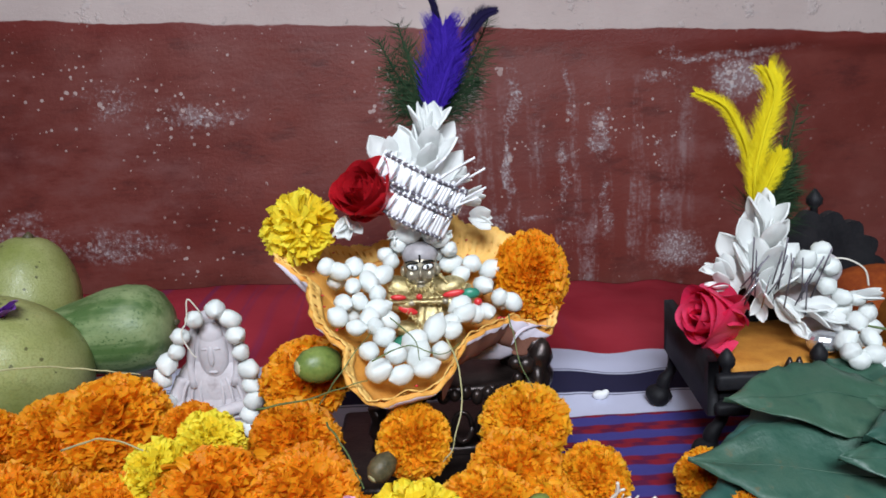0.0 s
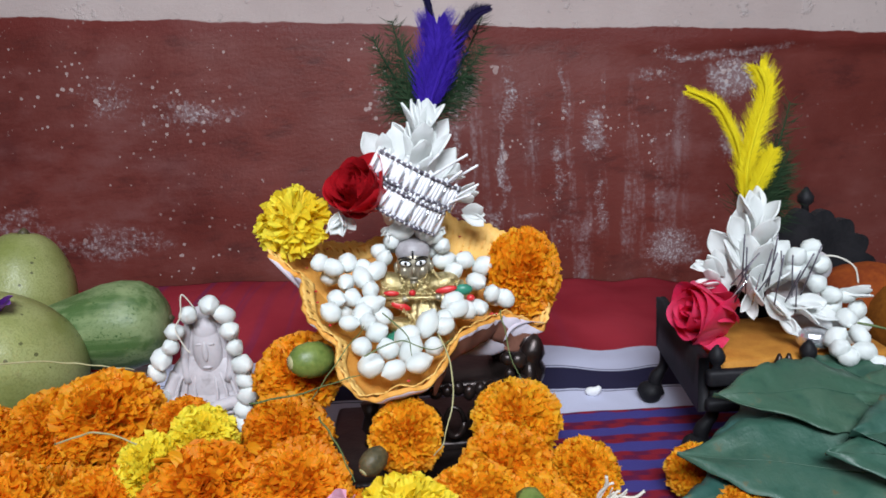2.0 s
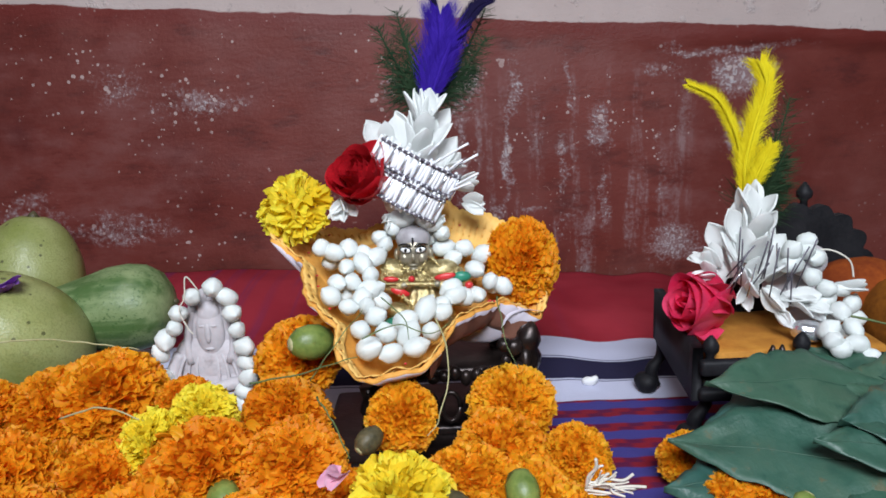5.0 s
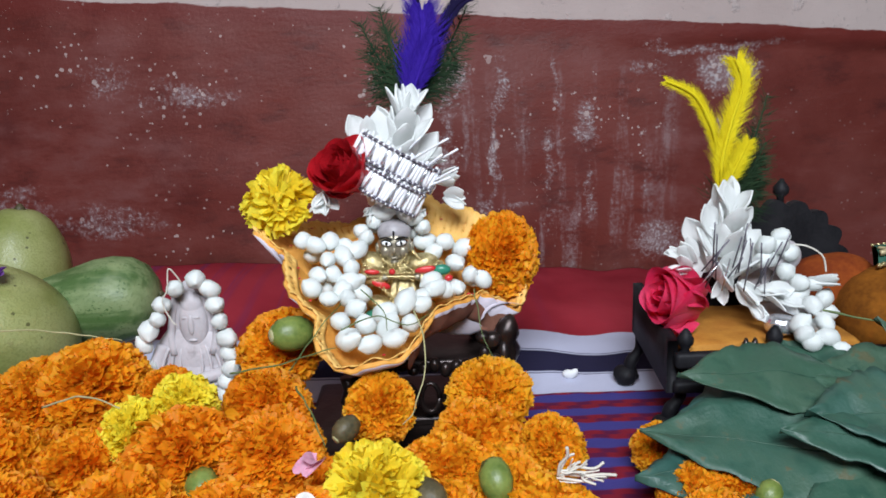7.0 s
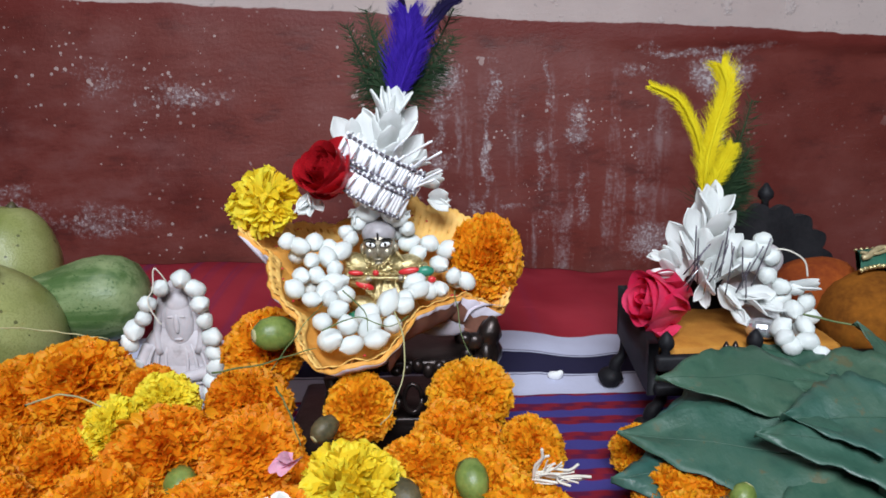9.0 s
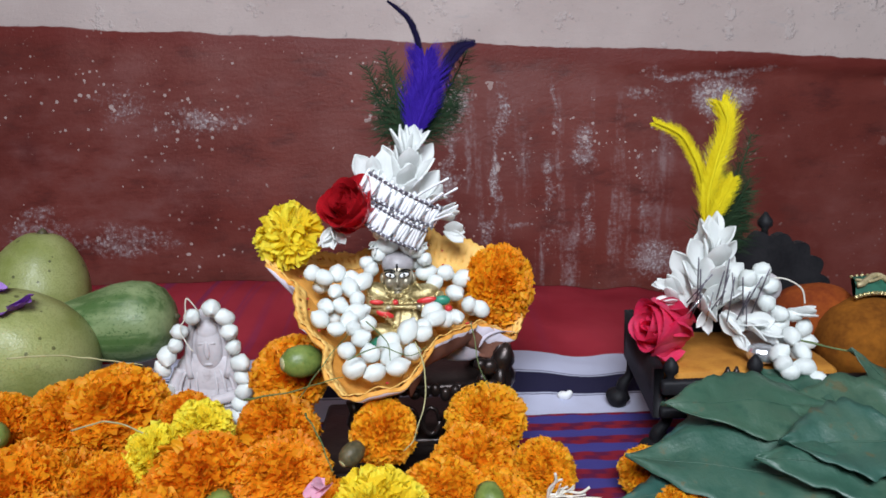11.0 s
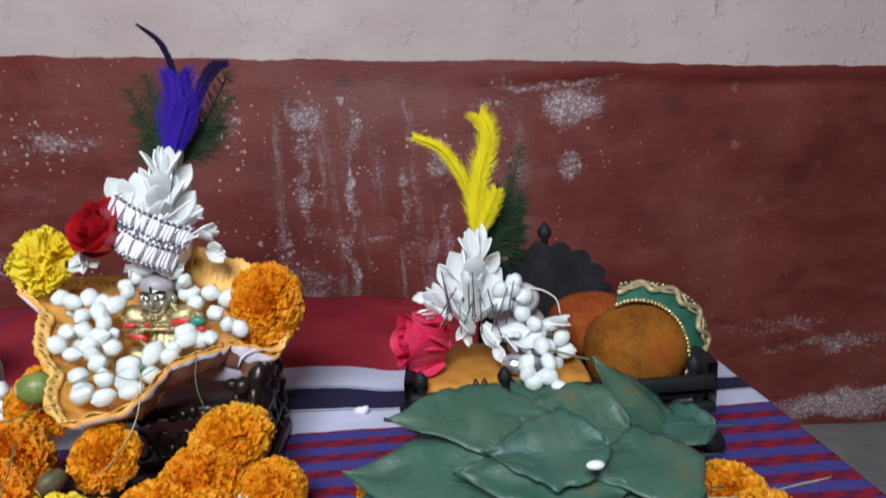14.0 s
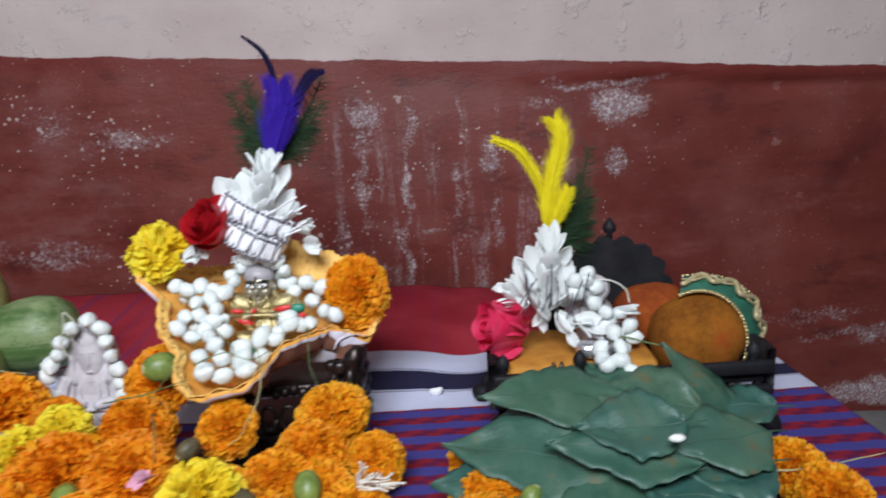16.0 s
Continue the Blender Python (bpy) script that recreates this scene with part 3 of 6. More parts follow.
# heads of the pile: x, y, z, radius, kind, and the way each one faces
HEADS_BY_FRUIT = [
    (-0.150, 0.370, 0.055, 0.034, "o", (0.25, -0.30, 0.9)),
    (-0.184, 0.368, 0.048, 0.030, "o", (-0.2, -0.35, 0.9)),
    (-0.226, 0.362, 0.045, 0.028, "o", (-0.1, -0.5, 0.8)),
    (-0.263, 0.352, 0.045, 0.027, "o", (-0.3, -0.4, 0.8)),
    (-0.168, 0.283, 0.044, 0.031, "o", (-0.1, -0.6, 0.7)),
    (-0.120, 0.288, 0.041, 0.025, "o", (0.2, -0.5, 0.8)),
    (-0.143, 0.246, 0.038, 0.027, "o", (0, -0.5, 0.9)),
    (-0.200, 0.268, 0.038, 0.029, "o", (-0.3, -0.5, 0.8)),
    (-0.215, 0.310, 0.036, 0.026, "o", (-0.2, -0.3, 0.9)),
]
HEADS_BY_STONE = [
    (-0.070, 0.291, 0.045, 0.031, "o", (-0.1, -0.45, 0.9)),
    (-0.020, 0.286, 0.046, 0.026, "o", (0.2, -0.55, 0.8)),
    (-0.074, 0.316, 0.064, 0.0165, "y", (0.2, -0.4, 0.8)),
    (-0.098, 0.302, 0.054, 0.0185, "y", (-0.3, -0.5, 0.8)),
    (-0.097, 0.350, 0.056, 0.018, "o", (0, -0.4, 0.9)),
    (-0.034, 0.337, 0.051, 0.025, "o", (0.2, -0.4, 0.9)),
    (-0.086, 0.250, 0.036, 0.027, "o", (0, -0.4, 0.9)),
    (-0.036, 0.250, 0.031, 0.025, "o", (0.2, -0.3, 0.9)),
    (-0.036, 0.394, 0.065, 0.030, "o", (-0.2, -0.5, 0.8)),
]
HEADS_BY_THRONE = [
    (0.034, 0.320, 0.055, 0.0215, "g", (-0.1, -0.7, 0.7)),
    (0.100, 0.354, 0.044, 0.0285, "g", (0, -0.40, 0.9)),
    (0.089, 0.316, 0.033, 0.0270, "g", (0.05, -0.5, 0.8)),
    (0.134, 0.319, 0.026, 0.0225, "g", (0.5, -0.4, 0.8)),
    (0.070, 0.292, 0.030, 0.0230, "g", (-0.3, -0.6, 0.7)),
    (0.098, 0.282, 0.020, 0.0260, "g", (0.1, -0.6, 0.8)),
    (0.122, 0.262, 0.015, 0.0270, "g", (0.3, -0.3, 0.9)),
    (0.036, 0.253, 0.042, 0.0240, "y", (0.1, -0.6, 0.8)),
    (0.006, 0.240, 0.034, 0.0210, "o", (0, -0.5, 0.9)),
]
HEADS_BY_LEAVES = [
    (0.200, 0.3284, 0.017, 0.017, "g", (-0.3, -0.4, 0.9)),
    (0.200, 0.276, 0.017, 0.020, "g", (-0.3, -0.5, 0.8)),
    (0.227, 0.274, 0.017, 0.020, "g", (0.1, -0.6, 0.8)),
    (0.409, 0.2898, 0.017, 0.024, "g", (0.3, -0.4, 0.8)),
    (0.417, 0.254, 0.017, 0.025, "g", (0.4, -0.4, 0.8)),
    (0.199, 0.2484, 0.017, 0.022, "g", (-0.2, -0.4, 0.9)),
]
LEAVES_UPPER = [
    (0.316, 0.325, 0.057, 0.205, 0.318, 0.071, 0.056, 24),
    (0.294, 0.272, 0.036, 0.1787, 0.3016, 0.04692, 0.07, 24),
    (0.242, 0.279, 0.03, 0.17, 0.282, 0.028, 0.055, 12),
    (0.264, 0.31, 0.048, 0.2, 0.318, 0.04, 0.055, 20),
    (0.334, 0.28, 0.06, 0.262, 0.287, 0.058, 0.058, 24),
    (0.339, 0.262, 0.044, 0.244, 0.277, 0.055, 0.05, 20),
    (0.3912, 0.3266, 0.03595, 0.3435, 0.3561, 0.08559, 0.05, 6),
    (0.389, 0.283, 0.048, 0.318, 0.27, 0.051, 0.06, 14),
]
LEAVES_LOWER = [
    (0.361, 0.25, 0.028, 0.225, 0.235, 0.023, 0.085, 24),
    (0.316, 0.3231, 0.06027, 0.2891, 0.3733, 0.06599, 0.03, 20),
    (0.354, 0.308, 0.056, 0.284, 0.329, 0.062, 0.062, 26),
    (0.417, 0.328, 0.044, 0.363, 0.337, 0.042, 0.055, 8),
    (0.358, 0.23, 0.032, 0.297, 0.255, 0.034, 0.08, 6),
    (0.358, 0.34, 0.036, 0.259, 0.35, 0.04, 0.075, 14),
    (0.338, 0.252, 0.03, 0.26, 0.278, 0.034, 0.085, 10),
    (0.382, 0.266, 0.036, 0.326, 0.263, 0.036, 0.07, 6),
]
BOWL_RIM = [
    (-0.05, 0.406, 0.144),
    (-0.038, 0.402, 0.135),
    (-0.028, 0.392, 0.131),
    (-0.025, 0.376, 0.123),
    (-0.02, 0.362, 0.115),
    (-0.011, 0.352, 0.107),
    (-0.002, 0.343, 0.104),
    (-0.002, 0.333, 0.095),
    (0.003, 0.325, 0.086),
    (0.013, 0.319, 0.079),
    (0.03, 0.317, 0.082),
    (0.045, 0.322, 0.083),
    (0.056, 0.334, 0.089),
    (0.062, 0.348, 0.097),
    (0.076, 0.366, 0.098),
    (0.09, 0.382, 0.099),
    (0.098, 0.39, 0.1),
    (0.11, 0.396, 0.091),
    (0.123, 0.4, 0.085),
    (0.131, 0.412, 0.093),
    (0.128, 0.434, 0.117),
    (0.101, 0.444, 0.139),
    (0.081, 0.447, 0.145),
    (0.062, 0.449, 0.153),
    (0.033, 0.452, 0.142),
    (-0.006, 0.446, 0.139),
    (-0.03, 0.432, 0.143),
]
FRAY_AT = (0.127, 0.268, 0.039)
NUT_B = (0.095, 0.27, 0.036)
NUT_C = (0.018, 0.288, 0.058)
NUT_D = (0.061, 0.25, 0.04)
PINK_AT = (0.009, 0.25, 0.061)
WHITE_AT = (0.001, 0.235, 0.048)
VIOLET_A = (-0.249, 0.438, 0.104)
VIOLET_B = (-0.272, 0.456, 0.112)
STALK_A = [(-0.052, 0.33, 0.075), (-0.024, 0.325, 0.081), (-0.005, 0.322, 0.087), (0.011, 0.318, 0.092)]
STALK_B = [(-0.017, 0.325, 0.077), (-0.001, 0.328, 0.098), (0.008, 0.335, 0.107), (0.013, 0.345, 0.111)]
STALK_C = [(0.055, 0.335, 0.107), (0.06, 0.322, 0.095), (0.06, 0.305, 0.08), (0.054, 0.285, 0.069), (0.049, 0.275, 0.066)]
STALK_D = [(-0.011, 0.31, 0.074), (0.002, 0.28, 0.072), (0.013, 0.25, 0.07)]
STALK_E = [(0.014, 0.328, 0.099), (0.033, 0.335, 0.104), (0.051, 0.332, 0.099), (0.063, 0.34, 0.103)]
STALK_F = [(-0.229, 0.385, 0.086), (-0.196, 0.388, 0.086), (-0.164, 0.392, 0.08), (-0.141, 0.395, 0.074)]
STALK_G = [(-0.155, 0.32, 0.062), (-0.128, 0.31, 0.073), (-0.101, 0.3, 0.069)]
STALK_H = [(0.024, 0.35, 0.117), (0.036, 0.342, 0.106), (0.04, 0.33, 0.097)]
STALK_I = [(0.314, 0.375, 0.087), (0.334, 0.365, 0.083), (0.347, 0.355, 0.081)]
STALK_J = [(0.311, 0.25, 0.029), (0.365, 0.27, 0.03), (0.407, 0.275, 0.026), (0.471, 0.29, 0.025)]
STALK_K = [(0.091, 0.34, 0.118), (0.092, 0.325, 0.101), (0.099, 0.315, 0.083)]
CRUMB_AT = (0.318, 0.255, 0.064)
# ---- the large structure ----
rnd = random.Random(7)


def grid_sheet(x0, x1, y0, y1, nx, ny, f):
    bm = bmesh.new()
    vs = [[bm.verts.new(f(x0 + (x1 - x0) * i / nx, y0 + (y1 - y0) * j / ny)) for i in range(nx + 1)] for j in range(ny + 1)]
    for j in range(ny):
        for i in range(nx):
            bm.faces.new((vs[j][i], vs[j][i + 1], vs[j + 1][i + 1], vs[j + 1][i]))
    return bm


FLOOR, WALL = -0.212, 0.80
X0, X1, Y0, TOP = -1.6, 2.0, -2.4, 2.5

# the painted wall, plastered by hand; a thicker coat ends in a ragged ledge below the pale wash


def wall_point(x, z):
    y = WALL + 0.006 * (noise.noise(Vector((x * 4, 0, z * 5))) + 0.35 * noise.noise(Vector((x * 17, 3, z * 19))))
    edge = 0.283 - 0.043 * (x - 0.34) + 0.006 * noise.noise(Vector((x * 9, 5, 0)))
    lip = min(max((z - edge) / 0.008, 0), 1) * min(max((x - 0.26) / 0.2, 0), 1)
    dent = 0.007 * math.exp(-((x - 0.66) / 0.07) ** 2 - ((z - 0.262) / 0.009) ** 2)
    return Vector((x, y - 0.0075 * lip + dent, z))


bm = grid_sheet(X0, X1, FLOOR - 0.05, TOP, 300, 420, wall_point)
ring = bmesh.ops.extrude_face_region(bm, geom=bm.faces[:])
for v in ring["geom"]:
    if isinstance(v, bmesh.types.BMVert):
        v.co.y = WALL + 0.14
tagged(part("wall_north", bm, M_WALL), "hand-plastered wall painted oxblood red below pale pink limewash", "wall", kind="structure")
for nm, lo, hi in (("wall_south", (X0, Y0 - 0.12, FLOOR), (X1, Y0, TOP)), ("wall_west", (X0 - 0.12, Y0 - 0.12, FLOOR), (X0, WALL + 0.14, TOP)),
                   ("wall_east", (X1, Y0 - 0.12, FLOOR), (X1 + 0.12, WALL + 0.14, TOP))):
    bm = bmesh.new()
    box(bm, lo, hi)
    tagged(part(nm, bm, M_PLASTER, flat=True), "plain pale plastered wall", "wall", kind="structure")
bm = bmesh.new()
box(bm, (X0 - 0.12, Y0 - 0.12, TOP), (X1 + 0.12, WALL + 0.14, TOP + 0.1))
tagged(part("ceiling", bm, M_PLASTER, flat=True), "plain pale ceiling", "ceiling", kind="structure")
bm = grid_sheet(X0 - 0.1, X1 + 0.1, Y0 - 0.1, WALL + 0.1, 120, 110, lambda x, y: Vector((x, y, FLOOR + 0.004 * noise.noise(Vector((x * 6, y * 6, 0))))))
tagged(part("floor", bm, M_CEMENT), "worn grey cement floor", "floor", kind="structure")

# the low table under the cloth
CX0, CX1, CY0, CY1 = -0.62, 0.512, 0.12, 0.785
table = thing("low_table", (0, 0.45, FLOOR), "low brown wooden table hidden under a handloom cloth", "table")
table.location = (0, 0, 0)
bm = bmesh.new()
box(bm, (CX0 + 0.01, CY0 + 0.01, -0.04), (CX1 - 0.012, CY1 - 0.005, -0.006), bevel=0.003)
part("tabletop", bm, M_WOOD, table)
for x in (CX0 + 0.06, CX1 - 0.06):
    for y in (CY0 + 0.06, CY1 - 0.06):
        bm = bmesh.new()
        box(bm, (x - 0.02, y - 0.02, FLOOR), (x + 0.02, y + 0.02, -0.038), bevel=0.003)
        part("leg", bm, M_WOOD, table)


def sm(v, a, b):
    t = min(max((v - a) / (b - a), 0), 1)
    return t * t * (3 - 2 * t)


def cloth_height(x, y):
    back = sm(y, 0.44, 0.53) * 0.020 * (1 - sm(x, 0.20, 0.34))
    far = sm(y, 0.56, 0.76) * (0.014 * (1 - sm(x, -0.2, 0.34)))
    dip = -0.008 * math.exp(-((x - 0.205) / 0.03) ** 2) * sm(y, 0.44, 0.52)
    wave = 0.004 * noise.noise(Vector((x * 13, y * 9, 2))) * (0.25 + sm(y, 0.45, 0.6)) * (1 - 0.6 * sm(x, 0.35, 0.5))
    ridge = 0.010 * math.exp(-((x - 0.31 - 0.2 * (y - 0.7)) / 0.03) ** 2) * sm(y, 0.58, 0.74)
    return back + far + dip + wave + ridge


def cloth_point(x, y):
    over = max(x - CX1, 0)
    z = cloth_height(min(x, CX1), y) + 0.0005 * noise.noise(Vector((x * 90, y * 90, 0)))
    if over:
        return Vector((CX1 + 0.012 * math.tanh(over * 90) + 0.003 * math.sin(y * 60) * min(over * 10, 1), y, z - max(over - 0.006, 0)))
    return Vector((x, y, z))


bm = grid_sheet(CX0, CX1 + 0.06, CY0, CY1, 260, 170, cloth_point)
ob = part("tablecloth", bm, M_CLOTH)
tagged(ob, "red and blue striped handloom cloth with a navy border", "tablecloth")
sol = ob.modifiers.new("thickness", "SOLIDIFY")
sol.thickness, sol.offset = 0.0012, -1

# ---- fruit ----


def fruit(name, at, rx, rz, mat, label, tilt=(0, 0), flat=0.0, dent=0.06):
    """A round fruit with a dented crown and a small stalk scar."""
    ob = thing(name, at, label, "fruit")
    prof = []
    for k in range(25):
        a = math.pi * (k / 24) - math.pi / 2
        r = math.cos(a)
        z = math.sin(a)
        z -= dent * math.exp(-(r / 0.22) ** 2) * (1 if z > 0 else -1)
        prof.append((max(r, 0.004) * rx * (1 + flat * z), z * rz))
    bm = bmesh.new()
    lathe(bm, prof, pose(0, 0, 0, tilt[0], tilt[1], 0), 40, wob=0.05)
    part("skin", bm, mat, ob)
    bm = bmesh.new()
    lathe(bm, [(0.004, -0.002), (0.005, 0.001), (0.003, 0.004), (0.001, 0.006)], pose(0, 0, 0, tilt[0], tilt[1], 0) @ Matrix.Translation((0, 0, rz * (1 - dent))), 10)
    part("stalk_scar", bm, M_DRYNUT, ob, "dry brown stalk scar")
    return ob


fruit("pomelo", (-0.275, 0.465, 0.056), 0.0675, 0.0535, M_POMELO, "large pale green pomelo with a waxy skin on the cloth", (-48, 14))
fruit("pomelo", (-0.318, 0.588, 0.083), 0.046, 0.057, M_POMELO, "round pale green pomelo standing against the red wall", (-8, 6), flat=-0.12)
gourd = thing("gourd", (-0.222, 0.515, 0.066), "stout striped green gourd lying between the fruit", "vegetable")
prof = [(0.004, -0.088), (0.010, -0.086), (0.017, -0.078), (0.021, -0.06), (0.024, -0.035), (0.0305, -0.01), (0.0355, 0.010), (0.037, 0.026), (0.0345, 0.040), (0.028, 0.049), (0.016, 0.0555), (0.004, 0.0575)]
gm = pose(0, 0, 0, 0, 86, 8)
bm = bmesh.new()
lathe(bm, [(r * 1.0, z * 1.03) for r, z in prof], gm, 48, wob=0.04, ribs=10, depth=0.012)
part("skin", bm, M_GOURD, gourd)
bm = bmesh.new()
lathe(bm, [(0.004, 0), (0.003, 0.004), (0.001, 0.006)], gm @ Matrix.Translation((0, 0, 0.0565)), 10)
part("blossom_end", bm, M_DRYNUT, gourd)

# ---- marigolds ----


def marigold_mesh(mat, seed, n=500, big=1.0, nu=7, nv=2):
    """A double marigold of radius 1: crowded frilled petals in an uneven dome over a green cup."""
    r = random.Random(seed)
    bm = bmesh.new()
    for i in range(n):
        z = 1 - (i + 0.5) / n * 1.42
        a = i * 2.39996 + r.uniform(-0.35, 0.35)
        q = math.sqrt(max(1 - z * z, 0))
        d = Vector((q * math.cos(a), q * math.sin(a), z))
        lump = 1 + 0.13 * noise.noise(d * 2.2 + Vector((seed * 5.0, 0, 0)))
        g = (d + Vector((r.uniform(-0.24, 0.24), r.uniform(-0.24, 0.24), r.uniform(-0.1, 0.25)))).normalized()
        m = Matrix.Translation(d * lump * r.uniform(0.54, 0.66)) @ frame_to(g) @ pose(0, 0, 0, 0, 0, r.uniform(0, 360)) @ pose(0, 0, 0, 90, 0, 0)
        petal(bm, m, r.uniform(0.30, 0.40) * big, r.uniform(0.24, 0.36) * big, r.uniform(0.1, 0.6), r.uniform(-0.15, 0.45), r.uniform(0.18, 0.34), nu=nu, nv=nv, seed=r.uniform(0, 9), notch=0.08, form="fan")
    lathe(bm, [(0.1, -0.5), (0.5, -0.3), (0.60, 0.0), (0.52, 0.35), (0.3, 0.54), (0.1, 0.60)], seg=12)
    for v in bm.verts:
        v.co.z *= 0.86
    return mesh_of("petals", bm, mat)


def calyx_mesh():
    bm = bmesh.new()
    lathe(bm, [(0.06, -1.05), (0.12, -1.02), (0.26, -0.85), (0.36, -0.6), (0.38, -0.4), (0.34, -0.15)], seg=14, ribs=7, depth=0.05)
    return mesh_of("calyx", bm, M_CALYX)


HEADS = {"o": [marigold_mesh(M_ORANGE, s) for s in (1, 2, 3)], "g": [marigold_mesh(M_GOLDEN, s) for s in (4, 5)], "y": [marigold_mesh(M_YELLOW, s, 260, 1.3) for s in (6, 7)], "l": [marigold_mesh(M_YELLOW, 8, 70, 1.75, 10, 5)]}
CALYX = calyx_mesh()
TEXT = {"o": "orange marigold head in a pile of offering flowers", "g": "golden orange marigold head with ruffled petals", "y": "bright yellow marigold head among orange ones"}


def marigold(at, radius, kind, aim, spin=0.0, label="", squash=1.0):
    ob = thing("marigold", at, label or TEXT[kind], "flower", "offering marigolds")
    ob.rotation_mode = "QUATERNION"
    ob.rotation_quaternion = (Vector(aim).to_track_quat("Z", "Y").to_matrix().to_4x4() @ pose(0, 0, 0, 0, 0, spin)).to_quaternion()
    ob.scale = (radius * rnd.uniform(0.96, 1.16), radius * rnd.uniform(0.94, 1.12), radius * squash * rnd.uniform(0.82, 1.0))
    part("petals", rnd.choice(HEADS[kind]), None, ob)
    part("calyx", CALYX, None, ob)
    return ob


for x, y, z, r, k, aim in HEADS_BY_FRUIT + HEADS_BY_STONE + HEADS_BY_THRONE + HEADS_BY_LEAVES:
    marigold((x, y, z), r * 0.97, k, aim, rnd.uniform(0, 360))
# the lower layer that carries the pile
for j in range(4):
    for i in range(8):
        x, y = -0.21 + i * 0.046 + rnd.uniform(-0.008, 0.008) + 0.02 * (j % 2), 0.25 + j * 0.036 + rnd.uniform(-0.006, 0.006)
        if x > -0.02 and y > 0.29 or x > 0.11:
            continue
        marigold((x, y, 0.022), 0.025, "o", (rnd.uniform(-0.5, 0.5), rnd.uniform(-0.6, 0.2), 0.8), rnd.uniform(0, 360))

# ---- the seat of the brass figure ----
throne = thing("throne", (0, 0, 0), "small dark cast-bronze throne with knobbed arms", "throne")
bm = bmesh.new()
box(bm, (0.008, 0.380, 0.010), (0.114, 0.452, 0.018), bevel=0.003)
box(bm, (-0.022, 0.346, 0.0), (0.120, 0.458, 0.012), bevel=0.004)
part("base", bm, M_BRONZE, throne)
bm = bmesh.new()
box(bm, (0.014, 0.386, 0.048), (0.112, 0.45, 0.056), bevel=0.003)
for k in range(14):
    blob(bm, (0.016 + k * 0.0072, 0.385, 0.051 + 0.002 * math.sin(k * 2.1)), (0.0042, 0.004, 0.0045 + 0.001 * math.sin(k)), u=10, v=7)
part("seat", bm, M_BRONZE, throne)
for x in (0.010, 0.114):
    for y in (0.38, 0.446):
        bm = bmesh.new()
        lathe(bm, [(0.006, 0.02), (0.004, 0.026), (0.007, 0.032), (0.0045, 0.04), (0.0065, 0.048)], Matrix.Translation((x, y, 0)), 12)
        part("leg", bm, M_BRONZE, throne)
for y0 in (0.384, 0.404, 0.424, 0.442):
    bm = bmesh.new()
    lathe(bm, [(0.0068, 0.050), (0.0060, 0.058), (0.0085, 0.064), (0.0088, 0.070), (0.0062, 0.075), (0.0078, 0.080), (0.0066, 0.085), (0.0040, 0.090), (0.0016, 0.093)], pose(0.107, y0, -0.006 if y0 < 0.43 else 0, 0, 6 if y0 < 0.41 else -5, 0), 18, wob=0.45)
    part("arm_knob", bm, M_BRONZE, throne)
bm = bmesh.new()
tube(bm, spline([(0.112, 0.375, 0.05), (0.112, 0.38, 0.068), (0.112, 0.40, 0.062), (0.112, 0.42, 0.072), (0.112, 0.45, 0.064)], 6), 0.0042, seg=8)
part("arm", bm, M_BRONZE, throne)
for k in range(12):
    bm = bmesh.new()
    q = rnd.uniform(0.0032, 0.0058)
    blob(bm, (0.094 + rnd.uniform(0, 0.024), 0.374 + rnd.uniform(-0.004, 0.010), 0.046 + rnd.uniform(0, 0.030)), (q, q * 0.8, q * rnd.uniform(0.8, 1.5)), u=12, v=8, rough=0.5)
    part("boss", bm, M_BRONZE, throne)
for k in range(5):
    bm = bmesh.new()
    y = 0.388 + k * 0.014
    lathe(bm, [(0.0045, 0.016), (0.0028, 0.022), (0.0052, 0.028), (0.006, 0.034), (0.003, 0.041), (0.0048, 0.048)], Matrix.Translation((0.113, y, 0)), 10)
    part("baluster", bm, M_BRONZE, throne)
    bm = bmesh.new()
    tube(bm, [Vector((0.1165, y + 0.0055 * math.cos(a), 0.060 + 0.0065 * math.sin(a))) for a in (i * math.pi / 6 for i in range(13))], 0.0017, seg=6)
    part("scroll", bm, M_BRONZE, throne)
for k in range(7):
    bm = bmesh.new()
    x = 0.018 + k * 0.015
    tube(bm, [Vector((x + 0.006 * math.cos(a), 0.373, 0.035 + 0.010 * math.sin(a))) for a in (i * math.pi / 6 for i in range(13))], 0.0018, seg=6)
    part("scroll", bm, M_BRONZE, throne)

# the orange cloth bowl on the throne
RIM = spline(BOWL_RIM, 8, closed=True)
HUB = Vector((0.042, 0.408, 0.088))


def bowl(bm, drop, mat, inner=0.0):
    rings = []
    for j in range(9):
        s = inner + (1 - inner) * j / 8
        ring = []
        for i, p in enumerate(RIM):
            q = HUB.lerp(p, s)
            q.z += -0.018 * math.sin(math.pi * s) - drop + 0.0007 * s * s * math.sin(i * 0.9 + 3 * noise.noise(p * 40)) + 0.004 * s * noise.noise(q * 48)
            q += (p - HUB).normalized() * (0.0030 * noise.noise(p * 130) * s * s)
            ring.append(bm.verts.new(q))
        rings.append(ring)
    n = len(RIM)
    for a, b in zip(rings[1:], rings[2:]):
        for i in range(n):
            bm.faces.new((a[i], a[(i + 1) % n], b[(i + 1) % n], b[i])).material_index = mat
    bm.faces.new(rings[1]).material_index = mat
    return rings[-1]


